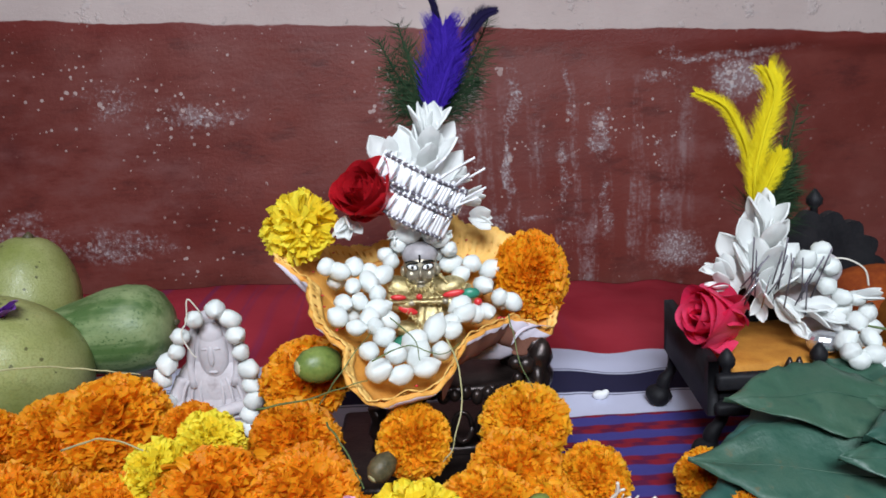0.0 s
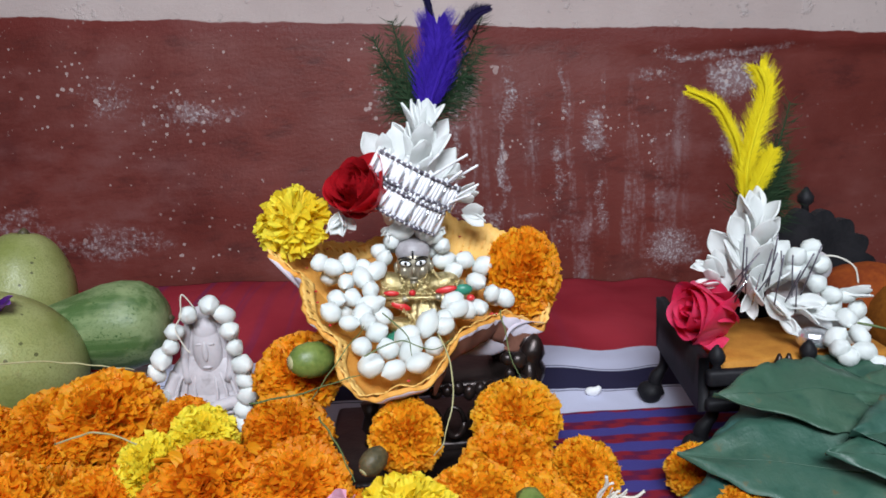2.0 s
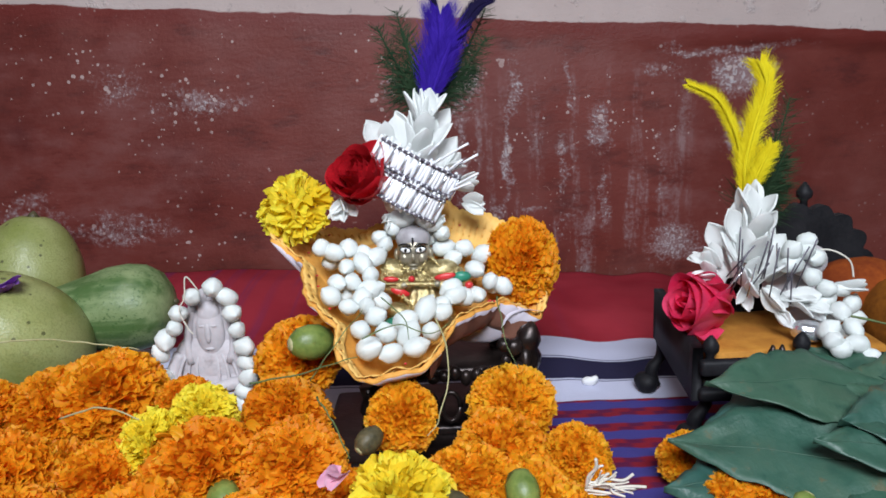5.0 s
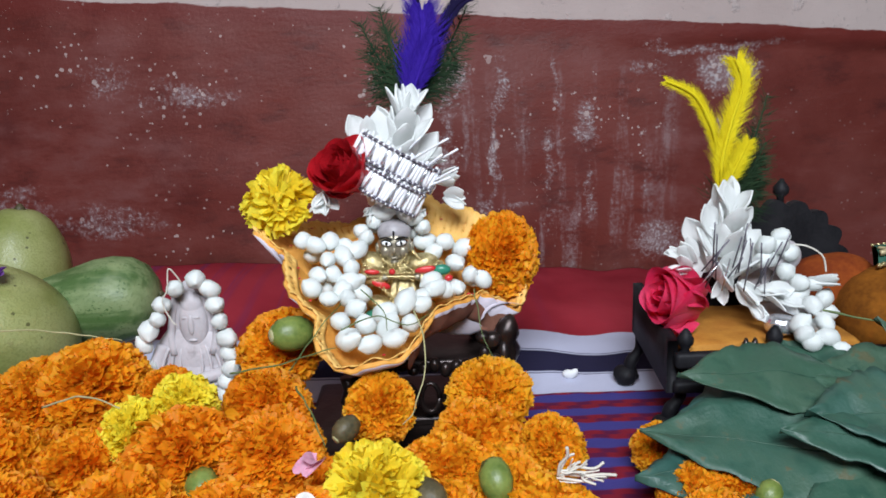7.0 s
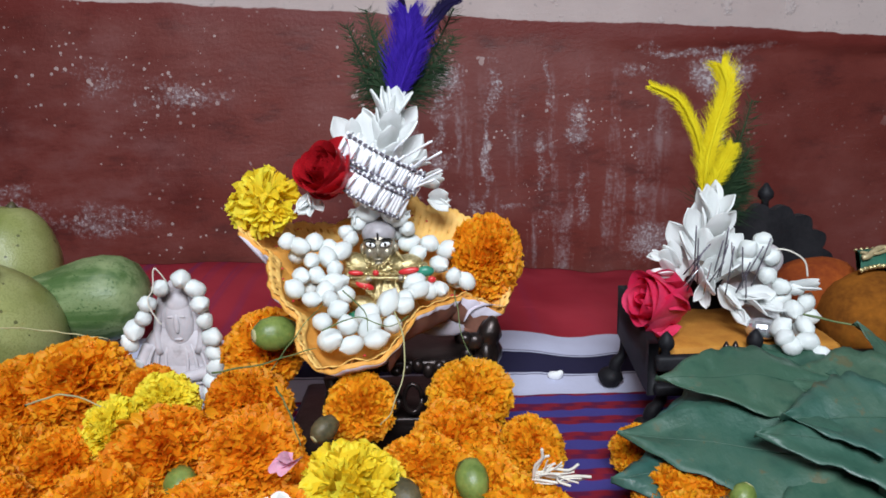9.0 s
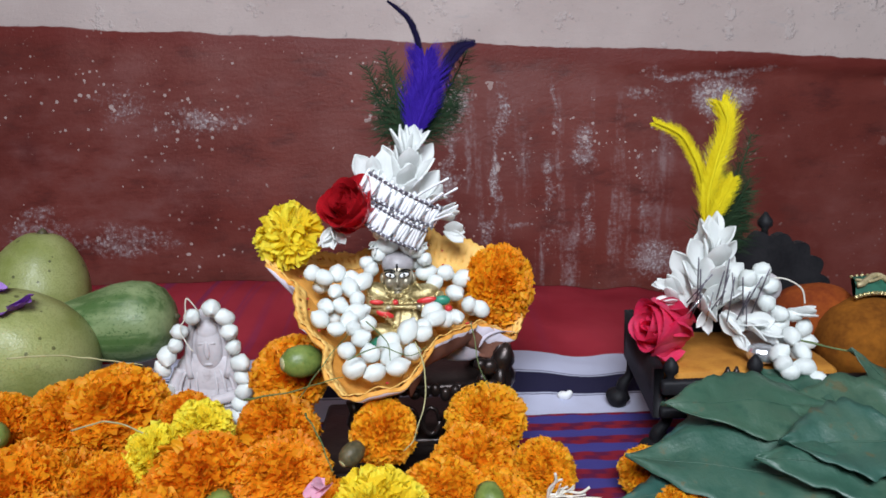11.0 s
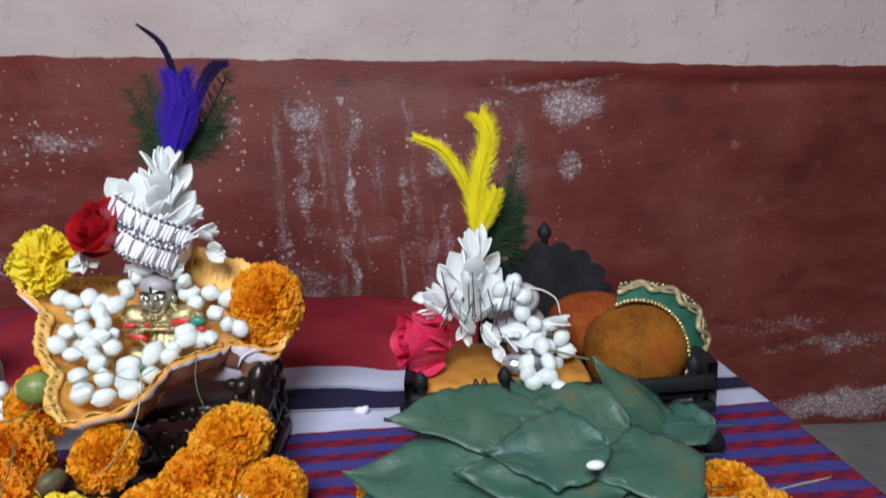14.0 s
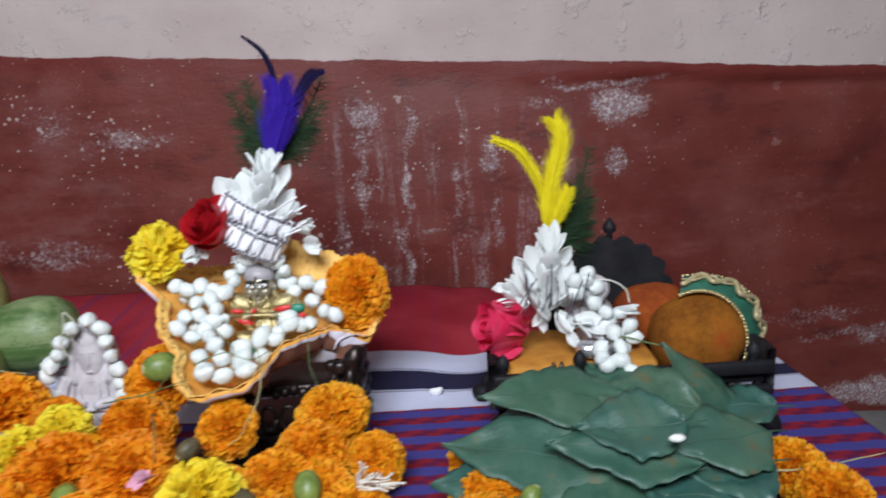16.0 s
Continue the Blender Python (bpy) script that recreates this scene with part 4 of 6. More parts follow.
wrap = thing("seat_cloth", (0, 0, 0), "orange cloth with a scalloped edge spread over the throne", "cloth")
bm = bmesh.new()
bowl(bm, 0.0, 0)
bmesh.ops.recalc_face_normals(bm, faces=bm.faces[:])
if sum(f.normal.z for f in bm.faces) < 0:
    bmesh.ops.reverse_faces(bm, faces=bm.faces[:])
sheet = part("face_cloth", bm, (M_SHEET, M_LINING), wrap, "orange face and pale lilac lining")
sol = sheet.modifiers.new("thickness", "SOLIDIFY")
sol.thickness, sol.offset, sol.material_offset, sol.material_offset_rim = 0.0022, -1, 1, 0
# strip under the rim; the shade below the cloth is in its brown colour
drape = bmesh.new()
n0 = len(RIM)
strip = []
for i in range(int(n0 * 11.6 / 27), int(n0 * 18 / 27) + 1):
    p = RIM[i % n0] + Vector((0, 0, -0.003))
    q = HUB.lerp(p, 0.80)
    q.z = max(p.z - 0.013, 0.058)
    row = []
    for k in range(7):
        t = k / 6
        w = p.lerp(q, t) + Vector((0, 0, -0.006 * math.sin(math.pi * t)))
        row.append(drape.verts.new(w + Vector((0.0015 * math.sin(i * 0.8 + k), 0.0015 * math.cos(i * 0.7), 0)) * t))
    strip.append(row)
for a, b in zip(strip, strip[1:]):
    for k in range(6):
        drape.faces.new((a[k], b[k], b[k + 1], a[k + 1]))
part("drape", drape, M_UNDER_SHADED, wrap, "underside of the orange cloth hanging to the seat, shade painted in")
bm = bmesh.new()
FLAP = [Vector(p) for p in ((0.092, 0.392, 0.099), (0.106, 0.394, 0.092), (0.126, 0.398, 0.089), (0.097, 0.396, 0.077))]
rows = [[bm.verts.new(FLAP[0].lerp(FLAP[2], i / 8).lerp(FLAP[3].lerp(FLAP[1], i / 8), j / 6) + Vector((0, 0.003 * math.sin(i * 0.8 + j * 0.4), 0))) for i in range(9)] for j in range(7)]
for a, b in zip(rows, rows[1:]):
    for i in range(8):
        bm.faces.new((a[i], b[i], b[i + 1], a[i + 1]))
part("flap", bm, M_LINING, wrap, "pale lilac lining folded out at the corner")
def eyelet_hem(a, b, inner, lift, pitch=0.0050):
    """A scalloped strip along the rim from share a to b, pierced once in each scallop."""
    way = [RIM[i % len(RIM)] for i in range(int(a * len(RIM)), int(b * len(RIM)) + 1)]
    walked = [0.0]
    for p, q in zip(way, way[1:]):
        walked.append(walked[-1] + (q - p).length)
    n = max(int(walked[-1] / pitch), 1) * 6
    bm, k, rows = bmesh.new(), 0, []
    for i in range(n + 1):
        d = walked[-1] * i / n
        while k < len(way) - 2 and walked[k + 1] < d:
            k += 1
        p = way[k].lerp(way[k + 1], (d - walked[k]) / max(walked[k + 1] - walked[k], 1e-6))
        out = (p - HUB).normalized()
        row = []
        for j in range(6):
            t = j / 5
            w = p + out * (-inner * (1 - t) + t * (0.0002 + 0.0011 * abs(math.sin(math.pi * i / 6))))
            s = (w - HUB).length / max((p - HUB).length, 1e-6)
            w.z += -0.018 * math.sin(math.pi * min(s, 1)) + 0.004 * s * noise.noise(w * 48) + lift + 0.0008 * math.sin(i * 0.35 + 2 * t)
            row.append(bm.verts.new(w))
        rows.append(row)
    for i in range(n):
        for j in range(5):
            if j == 2 and i % 6 in (2, 3):
                continue
            bm.faces.new((rows[i][j], rows[i][j + 1], rows[i + 1][j + 1], rows[i + 1][j]))
    return bm


for a, b, inner, lift in ((0.0, 0.31, 0.0075, 0.0016), (0.31, 0.72, 0.0060, 0.0016), (0.72, 1.0, 0.0085, 0.0018), (0.755, 0.885, 0.0170, 0.0048)):
    ob = part("eyelet_trim", eyelet_hem(a, b, inner, lift), M_FRILL, wrap, "pale orange scalloped trim with punched eyelets")
    sol = ob.modifiers.new("thickness", "SOLIDIFY")
    sol.thickness, sol.offset = 0.0006, 1
hem = bmesh.new()
tube(hem, [p + (p - HUB).normalized() * (0.0030 * noise.noise(p * 130) - 0.0008) + Vector((0, 0, 0.0007 * math.sin(i * 0.9 + 3 * noise.noise(p * 40)) + 0.004 * noise.noise(p * 48) - 0.0006)) for i, p in enumerate(RIM + RIM[:1])], 0.0011, seg=6, ends=False)
part("hem", hem, M_SHEET, wrap)
for k in range(26):
    s, i = rnd.uniform(0.80, 0.95), rnd.randrange(len(RIM))
    q = HUB.lerp(RIM[i], s) + Vector((0, 0, -0.010 * math.sin(math.pi * s) + 0.0035))
    bm = bmesh.new()
    blob(bm, q, (0.0011, 0.0011, 0.0006), u=6, v=4)
    part("dot", bm, M_LAC, wrap)


def statue_brass():
    """The seated figure in gilt dress with a flute across its chest, one mesh."""
    bm = bmesh.new()
    g, fc, ey, ink, red, teal, cap = range(7)
    hx, hy, hz = 0.0420, 0.4120, 0.1300
    # head: narrow chin, broad brow
    blob(bm, (hx, hy, hz), (0.0112, 0.0108, 0.0135), fc, 28, 18)
    for v in bm.verts:
        k = max(0.0, (hz - v.co.z) / 0.0135)
        v.co.x = hx + (v.co.x - hx) * (1 - 0.22 * k * k)
    blob(bm, (hx, hy + 0.0022, hz + 0.0085), (0.0118, 0.0112, 0.0095), cap, 24, 14)
    blob(bm, (hx, hy - 0.0112, hz - 0.0018), (0.0015, 0.0022, 0.0034), fc, 12, 8)
    blob(bm, (hx, hy - 0.0100, hz - 0.0072), (0.0030, 0.0012, 0.0011), fc, 12, 6)
    blob(bm, (hx, hy - 0.0088, hz - 0.0105), (0.0030, 0.0022, 0.0022), fc, 12, 8)
    for s in (-1, 1):
        blob(bm, (hx + s * 0.0058, hy - 0.0078, hz - 0.0030), (0.0036, 0.0030, 0.0040), fc, 12, 8)
        blob(bm, (hx + s * 0.0050, hy - 0.0098, hz + 0.0030), (0.0043, 0.0012, 0.0024), ink, 14, 8, rot=pose(0, 0, 0, 0, s * -8, s * 20))
        blob(bm, (hx + s * 0.0050, hy - 0.0105, hz + 0.0030), (0.0035, 0.0011, 0.0017), ey, 14, 8, rot=pose(0, 0, 0, 0, s * -8, s * 20))
        blob(bm, (hx + s * 0.0047, hy - 0.0114, hz + 0.0031), (0.0012, 0.0006, 0.0014), ink, 10, 6)
        tube(bm, bend((hx + s * 0.0012, hy - 0.0112, hz + 0.0058), (hx + s * 0.0052, hy - 0.0112, hz + 0.0084), (hx + s * 0.0094, hy - 0.0076, hz + 0.0056), 6), 0.0006, ink, 5)
        blob(bm, (hx + s * 0.0112, hy + 0.001, hz - 0.002), (0.0022, 0.0030, 0.0042), fc, 10, 8)
        # ear drops
        for k in range(4):
            blob(bm, (hx + s * (0.0124 + 0.0006 * k), hy - 0.002, hz - 0.006 - 0.0022 * k), (0.0013, 0.0013, 0.0013), g, 8, 6)
    tube(bm, bend((hx, hy - 0.0106, hz + 0.0060), (hx, hy - 0.0108, hz + 0.0088), (hx, hy - 0.0098, hz + 0.0110), 4), 0.0007, ink, 5)
    # gilt cape over both shoulders, with a chased edge
    blob(bm, (0.0445, 0.414, 0.1140), (0.0230, 0.0120, 0.0100), g, 28, 16, rough=0.15)
    blob(bm, (0.0280, 0.4085, 0.1185), (0.0115, 0.0090, 0.0080), g, 24, 14, rot=pose(0, 0, 0, 0, 24, 0), rough=0.2)
    blob(bm, (0.0595, 0.4085, 0.1175), (0.0125, 0.0090, 0.0068), g, 24, 14, rot=pose(0, 0, 0, 0, -14, 0), rough=0.2)
    for p in (((0.0205, 0.400, 0.1215), (0.028, 0.3965, 0.1125), (0.0415, 0.3990, 0.1135)), ((0.0415, 0.3990, 0.1135), (0.058, 0.3970, 0.1110), (0.0715, 0.401, 0.1190)),
              ((0.0330, 0.4015, 0.1245), (0.0405, 0.3975, 0.1130), (0.0500, 0.4015, 0.1240)), ((0.0250, 0.3960, 0.1100), (0.0330, 0.3930, 0.1080), (0.0400, 0.3930, 0.0975))):
        way = bend(*p, 16)
        tube(bm, way, 0.0011, g, 6)
        for i, w in enumerate(way):
            blob(bm, w + Vector((0, -0.0012, 0.0012 * (-1) ** i)), (0.0009, 0.0009, 0.0009), g, 6, 4)
    # twisted chain from the ear to the arm
    for k in range(18):
        t = k / 17
        blob(bm, (0.0545 + 0.0150 * t, 0.4035 - 0.002 * math.sin(3 * t), 0.1268 - 0.0105 * t - 0.003 * math.sin(math.pi * t)), (0.0016, 0.0013, 0.0011), g, 8, 6, rot=pose(0, 0, 0, 0, 40 if k % 2 else -40, 0))
    for k in range(70):
        a, q = rnd.uniform(0, 6.28), rnd.uniform(0.2, 1)
        blob(bm, (0.0440 + 0.023 * q * math.cos(a), 0.4005 + 0.003 * q * q, 0.1165 + 0.0055 * q * math.sin(a)), (0.0008, 0.0008, 0.0008), g, 6, 4)
    # arms, hands on the flute
    for x, d in ((0.0235, 1), (0.0690, -1)):
        tube(bm, spline([(x - d * 0.002, 0.408, 0.1175), (x + d * 0.001, 0.399, 0.1085), (x + d * 0.011, 0.394, 0.1115)], 6), [0.0042 - 0.0001 * k for k in range(13)], g, 10)
        blob(bm, (x + d * 0.012, 0.3935, 0.1118), (0.0030, 0.0024, 0.0022), fc, 12, 8)
    tube(bm, [(0.0165, 0.3935, 0.1132), (0.0480, 0.3925, 0.1122), (0.0800, 0.3935, 0.1105)], [0.0011, 0.0013, 0.0011], g, 8)
    # red lacquer inlays, a green sash end
    for c, r, t in (((0.0270, 0.3945, 0.1157), (0.0052, 0.0016, 0.0018), 4), ((0.0620, 0.3945, 0.1162), (0.0072, 0.0016, 0.0021), -8), ((0.0405, 0.3925, 0.1158), (0.0021, 0.0018, 0.0020), 0), ((0.0330, 0.3935, 0.1070), (0.0068, 0.0016, 0.0024), 20), ((0.0775, 0.3915, 0.1108), (0.0027, 0.0020, 0.0022), 0)):
        blob(bm, c, r, red, 14, 8, rot=pose(0, 0, 0, 0, t, 0), rough=0.2)
    blob(bm, (0.0735, 0.3960, 0.1152), (0.0058, 0.0028, 0.0036), teal, 14, 8, rough=0.3)
    # folded legs in a pleated gilt skirt, and the plinth
    lathe(bm, [(0.022, 0.080), (0.0215, 0.084), (0.0175, 0.093), (0.0125, 0.102), (0.0095, 0.112)], Matrix.Translation((0.0475, 0.408, 0)), 48, g, ribs=14, depth=0.07)
    blob(bm, (0.0330, 0.398, 0.0925), (0.0120, 0.0080, 0.0056), g, 20, 12, rot=pose(0, 0, 0, 0, 14, 18), rough=0.2)
    blob(bm, (0.0300, 0.390, 0.0860), (0.0105, 0.0060, 0.0058), teal, 16, 10, rough=0.2)
    return part("statue", bm, (M_GOLD, M_FACE, M_EYE, M_INK, M_LAC, M_TEAL, M_CAP))


tagged(statue_brass(), "small brass seated idol with enamelled eyes and a flute", "statue")


def statue_stone():
    """A hooded, cross-legged figure worn smooth: long head, folded robe, joined arms."""
    bm = bmesh.new()
    c = Vector((-0.1015, 0.416, 0))
    blob(bm, c + Vector((0, 0.002, 0.034)), (0.0335, 0.0120, 0.037), u=32, v=20, rough=0.05)
    blob(bm, c + Vector((0.001, 0.001, 0.056)), (0.0275, 0.0105, 0.024), u=32, v=20, rough=0.05)
    blob(bm, c + Vector((0.003, 0.002, 0.078)), (0.0195, 0.0080, 0.031), u=28, v=18, rough=0.03)
    blob(bm, c + Vector((0.003, -0.0045, 0.0800)), (0.0100, 0.0062, 0.0195), u=24, v=16)
    blob(bm, c + Vector((0.003, -0.0050, 0.0925)), (0.0078, 0.0050, 0.0095), u=20, v=12)
    blob(bm, c + Vector((0.003, -0.0108, 0.0800)), (0.0022, 0.0012, 0.0070), u=10, v=8)
    blob(bm, c + Vector((0.003, -0.0092, 0.0688)), (0.0034, 0.0016, 0.0012), u=10, v=6)
    for s in (-1, 1):
        blob(bm, c + Vector((0.003 + s * 0.0038, -0.0100, 0.0850)), (0.0026, 0.0005, 0.0010), u=10, v=6)
        tube(bm, bend(c + Vector((0.003 + s * 0.010, -0.002, 0.097)), c + Vector((0.003 + s * 0.019, -0.004, 0.078)), c + Vector((0.002 + s * 0.013, -0.008, 0.058)), 8), 0.0028, seg=8)
        tube(bm, spline([c + Vector((s * 0.019, -0.004, 0.064)), c + Vector((s * 0.024, -0.009, 0.047)), c + Vector((s * 0.004, -0.0125, 0.041))], 6), [0.0052 - 0.0001 * k for k in range(13)], seg=10)
        for k in range(3):
            tube(bm, bend(c + Vector((s * (0.006 + 0.004 * k), -0.0072, 0.064)), c + Vector((s * (0.009 + 0.006 * k), -0.0105, 0.052)), c + Vector((s * (0.006 + 0.007 * k), -0.0095, 0.042)), 6), 0.0012, seg=6)
        blob(bm, c + Vector((s * 0.017, -0.006, 0.027)), (0.0165, 0.0085, 0.0075), u=18, v=12, rot=pose(0, 0, 0, 0, s * 8, 0), rough=0.05)
    tube(bm, [c + Vector((-0.026, -0.0085, 0.036)), c + Vector((0, -0.0125, 0.0375)), c + Vector((0.026, -0.0085, 0.036))], 0.0016, seg=8)
    box(bm, (c.x - 0.034, c.y - 0.013, 0), (c.x + 0.034, c.y + 0.013, 0.022), bevel=0.004)
    return part("statue", bm, M_STONE)


tagged(statue_stone(), "small grey soapstone idol wearing a bud garland", "statue")


# ---- garlands of tuberose buds ----
def bud_mesh(seed):
    r = random.Random(seed)
    bm = bmesh.new()
    lathe(bm, [(0.10, -1.15), (0.30, -1.08), (0.62, -0.9), (0.88, -0.5), (1.0, -0.05), (0.97, 0.35), (0.80, 0.74), (0.48, 1.02), (0.22, 1.22), (0.10, 1.34)], seg=16, wob=0.12, ribs=5, depth=0.045)
    for v in bm.verts:
        v.co += v.co * 0.09 * noise.noise(v.co * 1.1 + Vector((seed * 3, 0, 0))) + v.co * 0.02 * noise.noise(v.co * 4)
    return mesh_of("bud", bm, M_BUD)


BUDS = [bud_mesh(s) for s in range(5)]


def garland(name, pts, r, label, order=None, thread=True, lean=(0, -0.5, 0.4)):
    ob = thing(name, (0, 0, 0), label, "garland", "bud garlands")
    for p in pts:
        b = part("bud", rnd.choice(BUDS), None, ob)
        b.location = p
        b.rotation_euler = (rnd.uniform(0.5, 2.2), rnd.uniform(-0.8, 0.8), rnd.uniform(0, 6.28))
        q = r * rnd.uniform(0.88, 1.12)
        b.scale = (q, q, q * rnd.uniform(0.95, 1.15))
    if thread:
        bm = bmesh.new()
        tube(bm, spline([Vector(p) + Vector((0, 0.001, 0)) for p in (order or pts)], 4), 0.0006, seg=5)
        part("thread", bm, M_THREAD, ob, "pale cotton thread")
    return ob


garland("bud_garland", BUDS_LEFT + [(-0.012, 0.402, 0.127), (0.018, 0.386, 0.112), (-0.002, 0.380, 0.110), (0.022, 0.377, 0.106)], 0.0058, "strand of white tuberose buds draped on orange cloth", thread=False)
garland("bud_garland", BUDS_FRONT, 0.0064, "white tuberose buds gathered at the lip of the orange cloth", thread=False)
garland("bud_garland", BUDS_RIGHT + [(0.075, 0.391, 0.103), (0.060, 0.382, 0.101), (0.094, 0.409, 0.106)], 0.0062, "white tuberose buds beside a brass idol", thread=False)
st = garland("bud_garland", BUDS_STONE, 0.0061, "white bud garland hung round a grey stone idol", thread=False)
bm = bmesh.new()
tube(bm, spline([(-0.100, 0.400, 0.112), (-0.106, 0.397, 0.122), (-0.108, 0.396, 0.108), (-0.112, 0.395, 0.100), (-0.107, 0.394, 0.088), (-0.104, 0.394, 0.084)], 6), 0.0005, seg=5)
part("thread", bm, M_THREAD, st, "loose cotton thread end")
garland("bud_garland", [(0.020, 0.416, 0.139), (0.029, 0.414, 0.147), (0.056, 0.414, 0.148), (0.0615, 0.416, 0.141), (0.050, 0.413, 0.153), (0.035, 0.413, 0.153), (0.0425, 0.420, 0.156)], 0.0062, "white tuberose buds set close round the head of the brass idol", thread=False)
garland("bud_garland", list(BUDS_COT) + [(0.311, 0.388, 0.1), (0.314, 0.376, 0.088), (0.301, 0.366, 0.079), (0.316, 0.364, 0.08), (0.314, 0.356, 0.073), (0.304, 0.356, 0.07), (0.301, 0.36, 0.074), (0.32, 0.352, 0.066)], 0.0056, "white bud garland trailing over the dark cot", thread=False)


# ---- crowns of tuberose flowers ----
def white_petal_mesh(seed):
    """One thick pointed tuberose petal of length 1, growing along z, its tip bent outwards."""
    r = random.Random(seed)
    bm = bmesh.new()
    wide, tip = r.uniform(0.46, 0.64), r.uniform(-0.55, -0.05)
    nu, nv = 6, 9
    vs = []
    for j in range(nv + 1):
        t = j / nv
        w = wide * 0.5 * (0.30 + 0.70 * math.sin(math.pi * min(0.12 + 0.70 * t, 1))) * (1 if t < 0.62 else max(1 - ((t - 0.62) / 0.38) ** 2.6, 0.08))
        vs.append([bm.verts.new((q * w, -0.30 * w * (1 - q * q) + tip * max(t - 0.35, 0) ** 2 - 0.02 * math.sin(5 * t + seed), t)) for q in (2 * i / nu - 1 for i in range(nu + 1))])
    for a, b in zip(vs, vs[1:]):
        for i in range(nu):
            bm.faces.new((a[i], a[i + 1], b[i + 1], b[i]))
    ext = bmesh.ops.extrude_face_region(bm, geom=bm.faces[:])
    for v in ext["geom"]:
        if isinstance(v, bmesh.types.BMVert):
            v.co += Vector((-v.co.x * 0.10, 0.05, -0.01))
    bmesh.ops.recalc_face_normals(bm, faces=bm.faces[:])
    me = mesh_of("petal", bm, M_WHITE)
    me.set_sharp_from_angle(angle=0.8)
    return me


PETALS = [white_petal_mesh(s) for s in range(6)]


def put_petal(ob, at, d, size, twist=None):
    b = part("petal", rnd.choice(PETALS), None, ob)
    b.location = at
    b.rotation_mode = "QUATERNION"
    face = Vector(d).to_track_quat("Z", "Y")
    b.rotation_quaternion = face @ Euler((0, 0, rnd.uniform(-0.5, 0.5) if twist is None else twist)).to_quaternion()
    b.scale = (size, size, size)


def crown(name, foot, top, radius, rows, size, sprays, label):
    """Whorls of pointed white petals stacked from foot to top, and sprays of (x, y, z, dx, dy, dz, size, count)."""
    ob = thing(name, (0, 0, 0), label, "flower ornament")
    foot, top = Vector(foot), Vector(top)
    for j in range(rows):
        t = j / (rows - 1)
        c, r = foot.lerp(top, t * 0.72), radius * (1 - 0.80 * t)
        n = 6 if t < 0.5 else 4
        for k in range(2 * n):
            inner = k >= n
            a = 2 * math.pi * (k + 0.5 * (j % 2) + 0.5 * inner) / n + rnd.uniform(-0.2, 0.2)
            o = Vector((math.cos(a), math.sin(a), 0))
            d = o * ((0.30 if inner else 0.72) - 0.28 * t) + Vector((0.05, -0.03, 0.85)) + Vector((rnd.uniform(-0.1, 0.1), 0, 0))
            spin = math.atan2(o.x, -o.y) if abs(d.normalized().z) > 0.5 else 0.0
            put_petal(ob, c + o * r * (0.6 if inner else 1), d, size * rnd.uniform(0.85, 1.12) * (0.9 if inner else 1), spin + rnd.uniform(-0.3, 0.3))
    for x, y, z, dx, dy, dz, sz, n in sprays:
        for k in range(n):
            e = Vector((rnd.uniform(-0.5, 0.5), rnd.uniform(-0.4, 0.2), rnd.uniform(-0.5, 0.5))) * (0.9 if n > 1 else 0.1)
            put_petal(ob, (x, y, z), Vector((dx, dy, dz)).normalized() + e, sz * rnd.uniform(0.85, 1.1), rnd.uniform(-1.5, 1.5))
    return ob


crown("flower_crown", (0.045, 0.430, 0.182), (0.054, 0.434, 0.222), 0.0115, 4, 0.0265,
      [(0.026, 0.426, 0.194, -0.50, -0.15, 1, 0.027, 1), (0.028, 0.424, 0.195, -0.08, -0.2, 1, 0.025, 1), (0.035, 0.426, 0.197, -0.05, -0.1, 1, 0.023, 1), (0.064, 0.428, 0.180, 0.6, -0.3, 0.8, 0.019, 3), (0.072, 0.430, 0.170, 0.8, -0.4, 0.3, 0.018, 4), (0.078, 0.428, 0.160, 0.9, -0.5, -0.2, 0.016, 4),
       (-0.004, 0.412, 0.165, -0.3, -0.7, -0.6, 0.017, 3), (-0.003, 0.412, 0.165, 0.5, -0.8, -0.5, 0.017, 4), (0.026, 0.420, 0.150, -0.1, -1, 0.3, 0.014, 5), (0.036, 0.424, 0.150, 0.1, -1, 0.2, 0.014, 5), (0.058, 0.422, 0.150, 0.2, -1, 0.2, 0.014, 5)],
      "tall crown of white tuberose flowers on the brass idol")


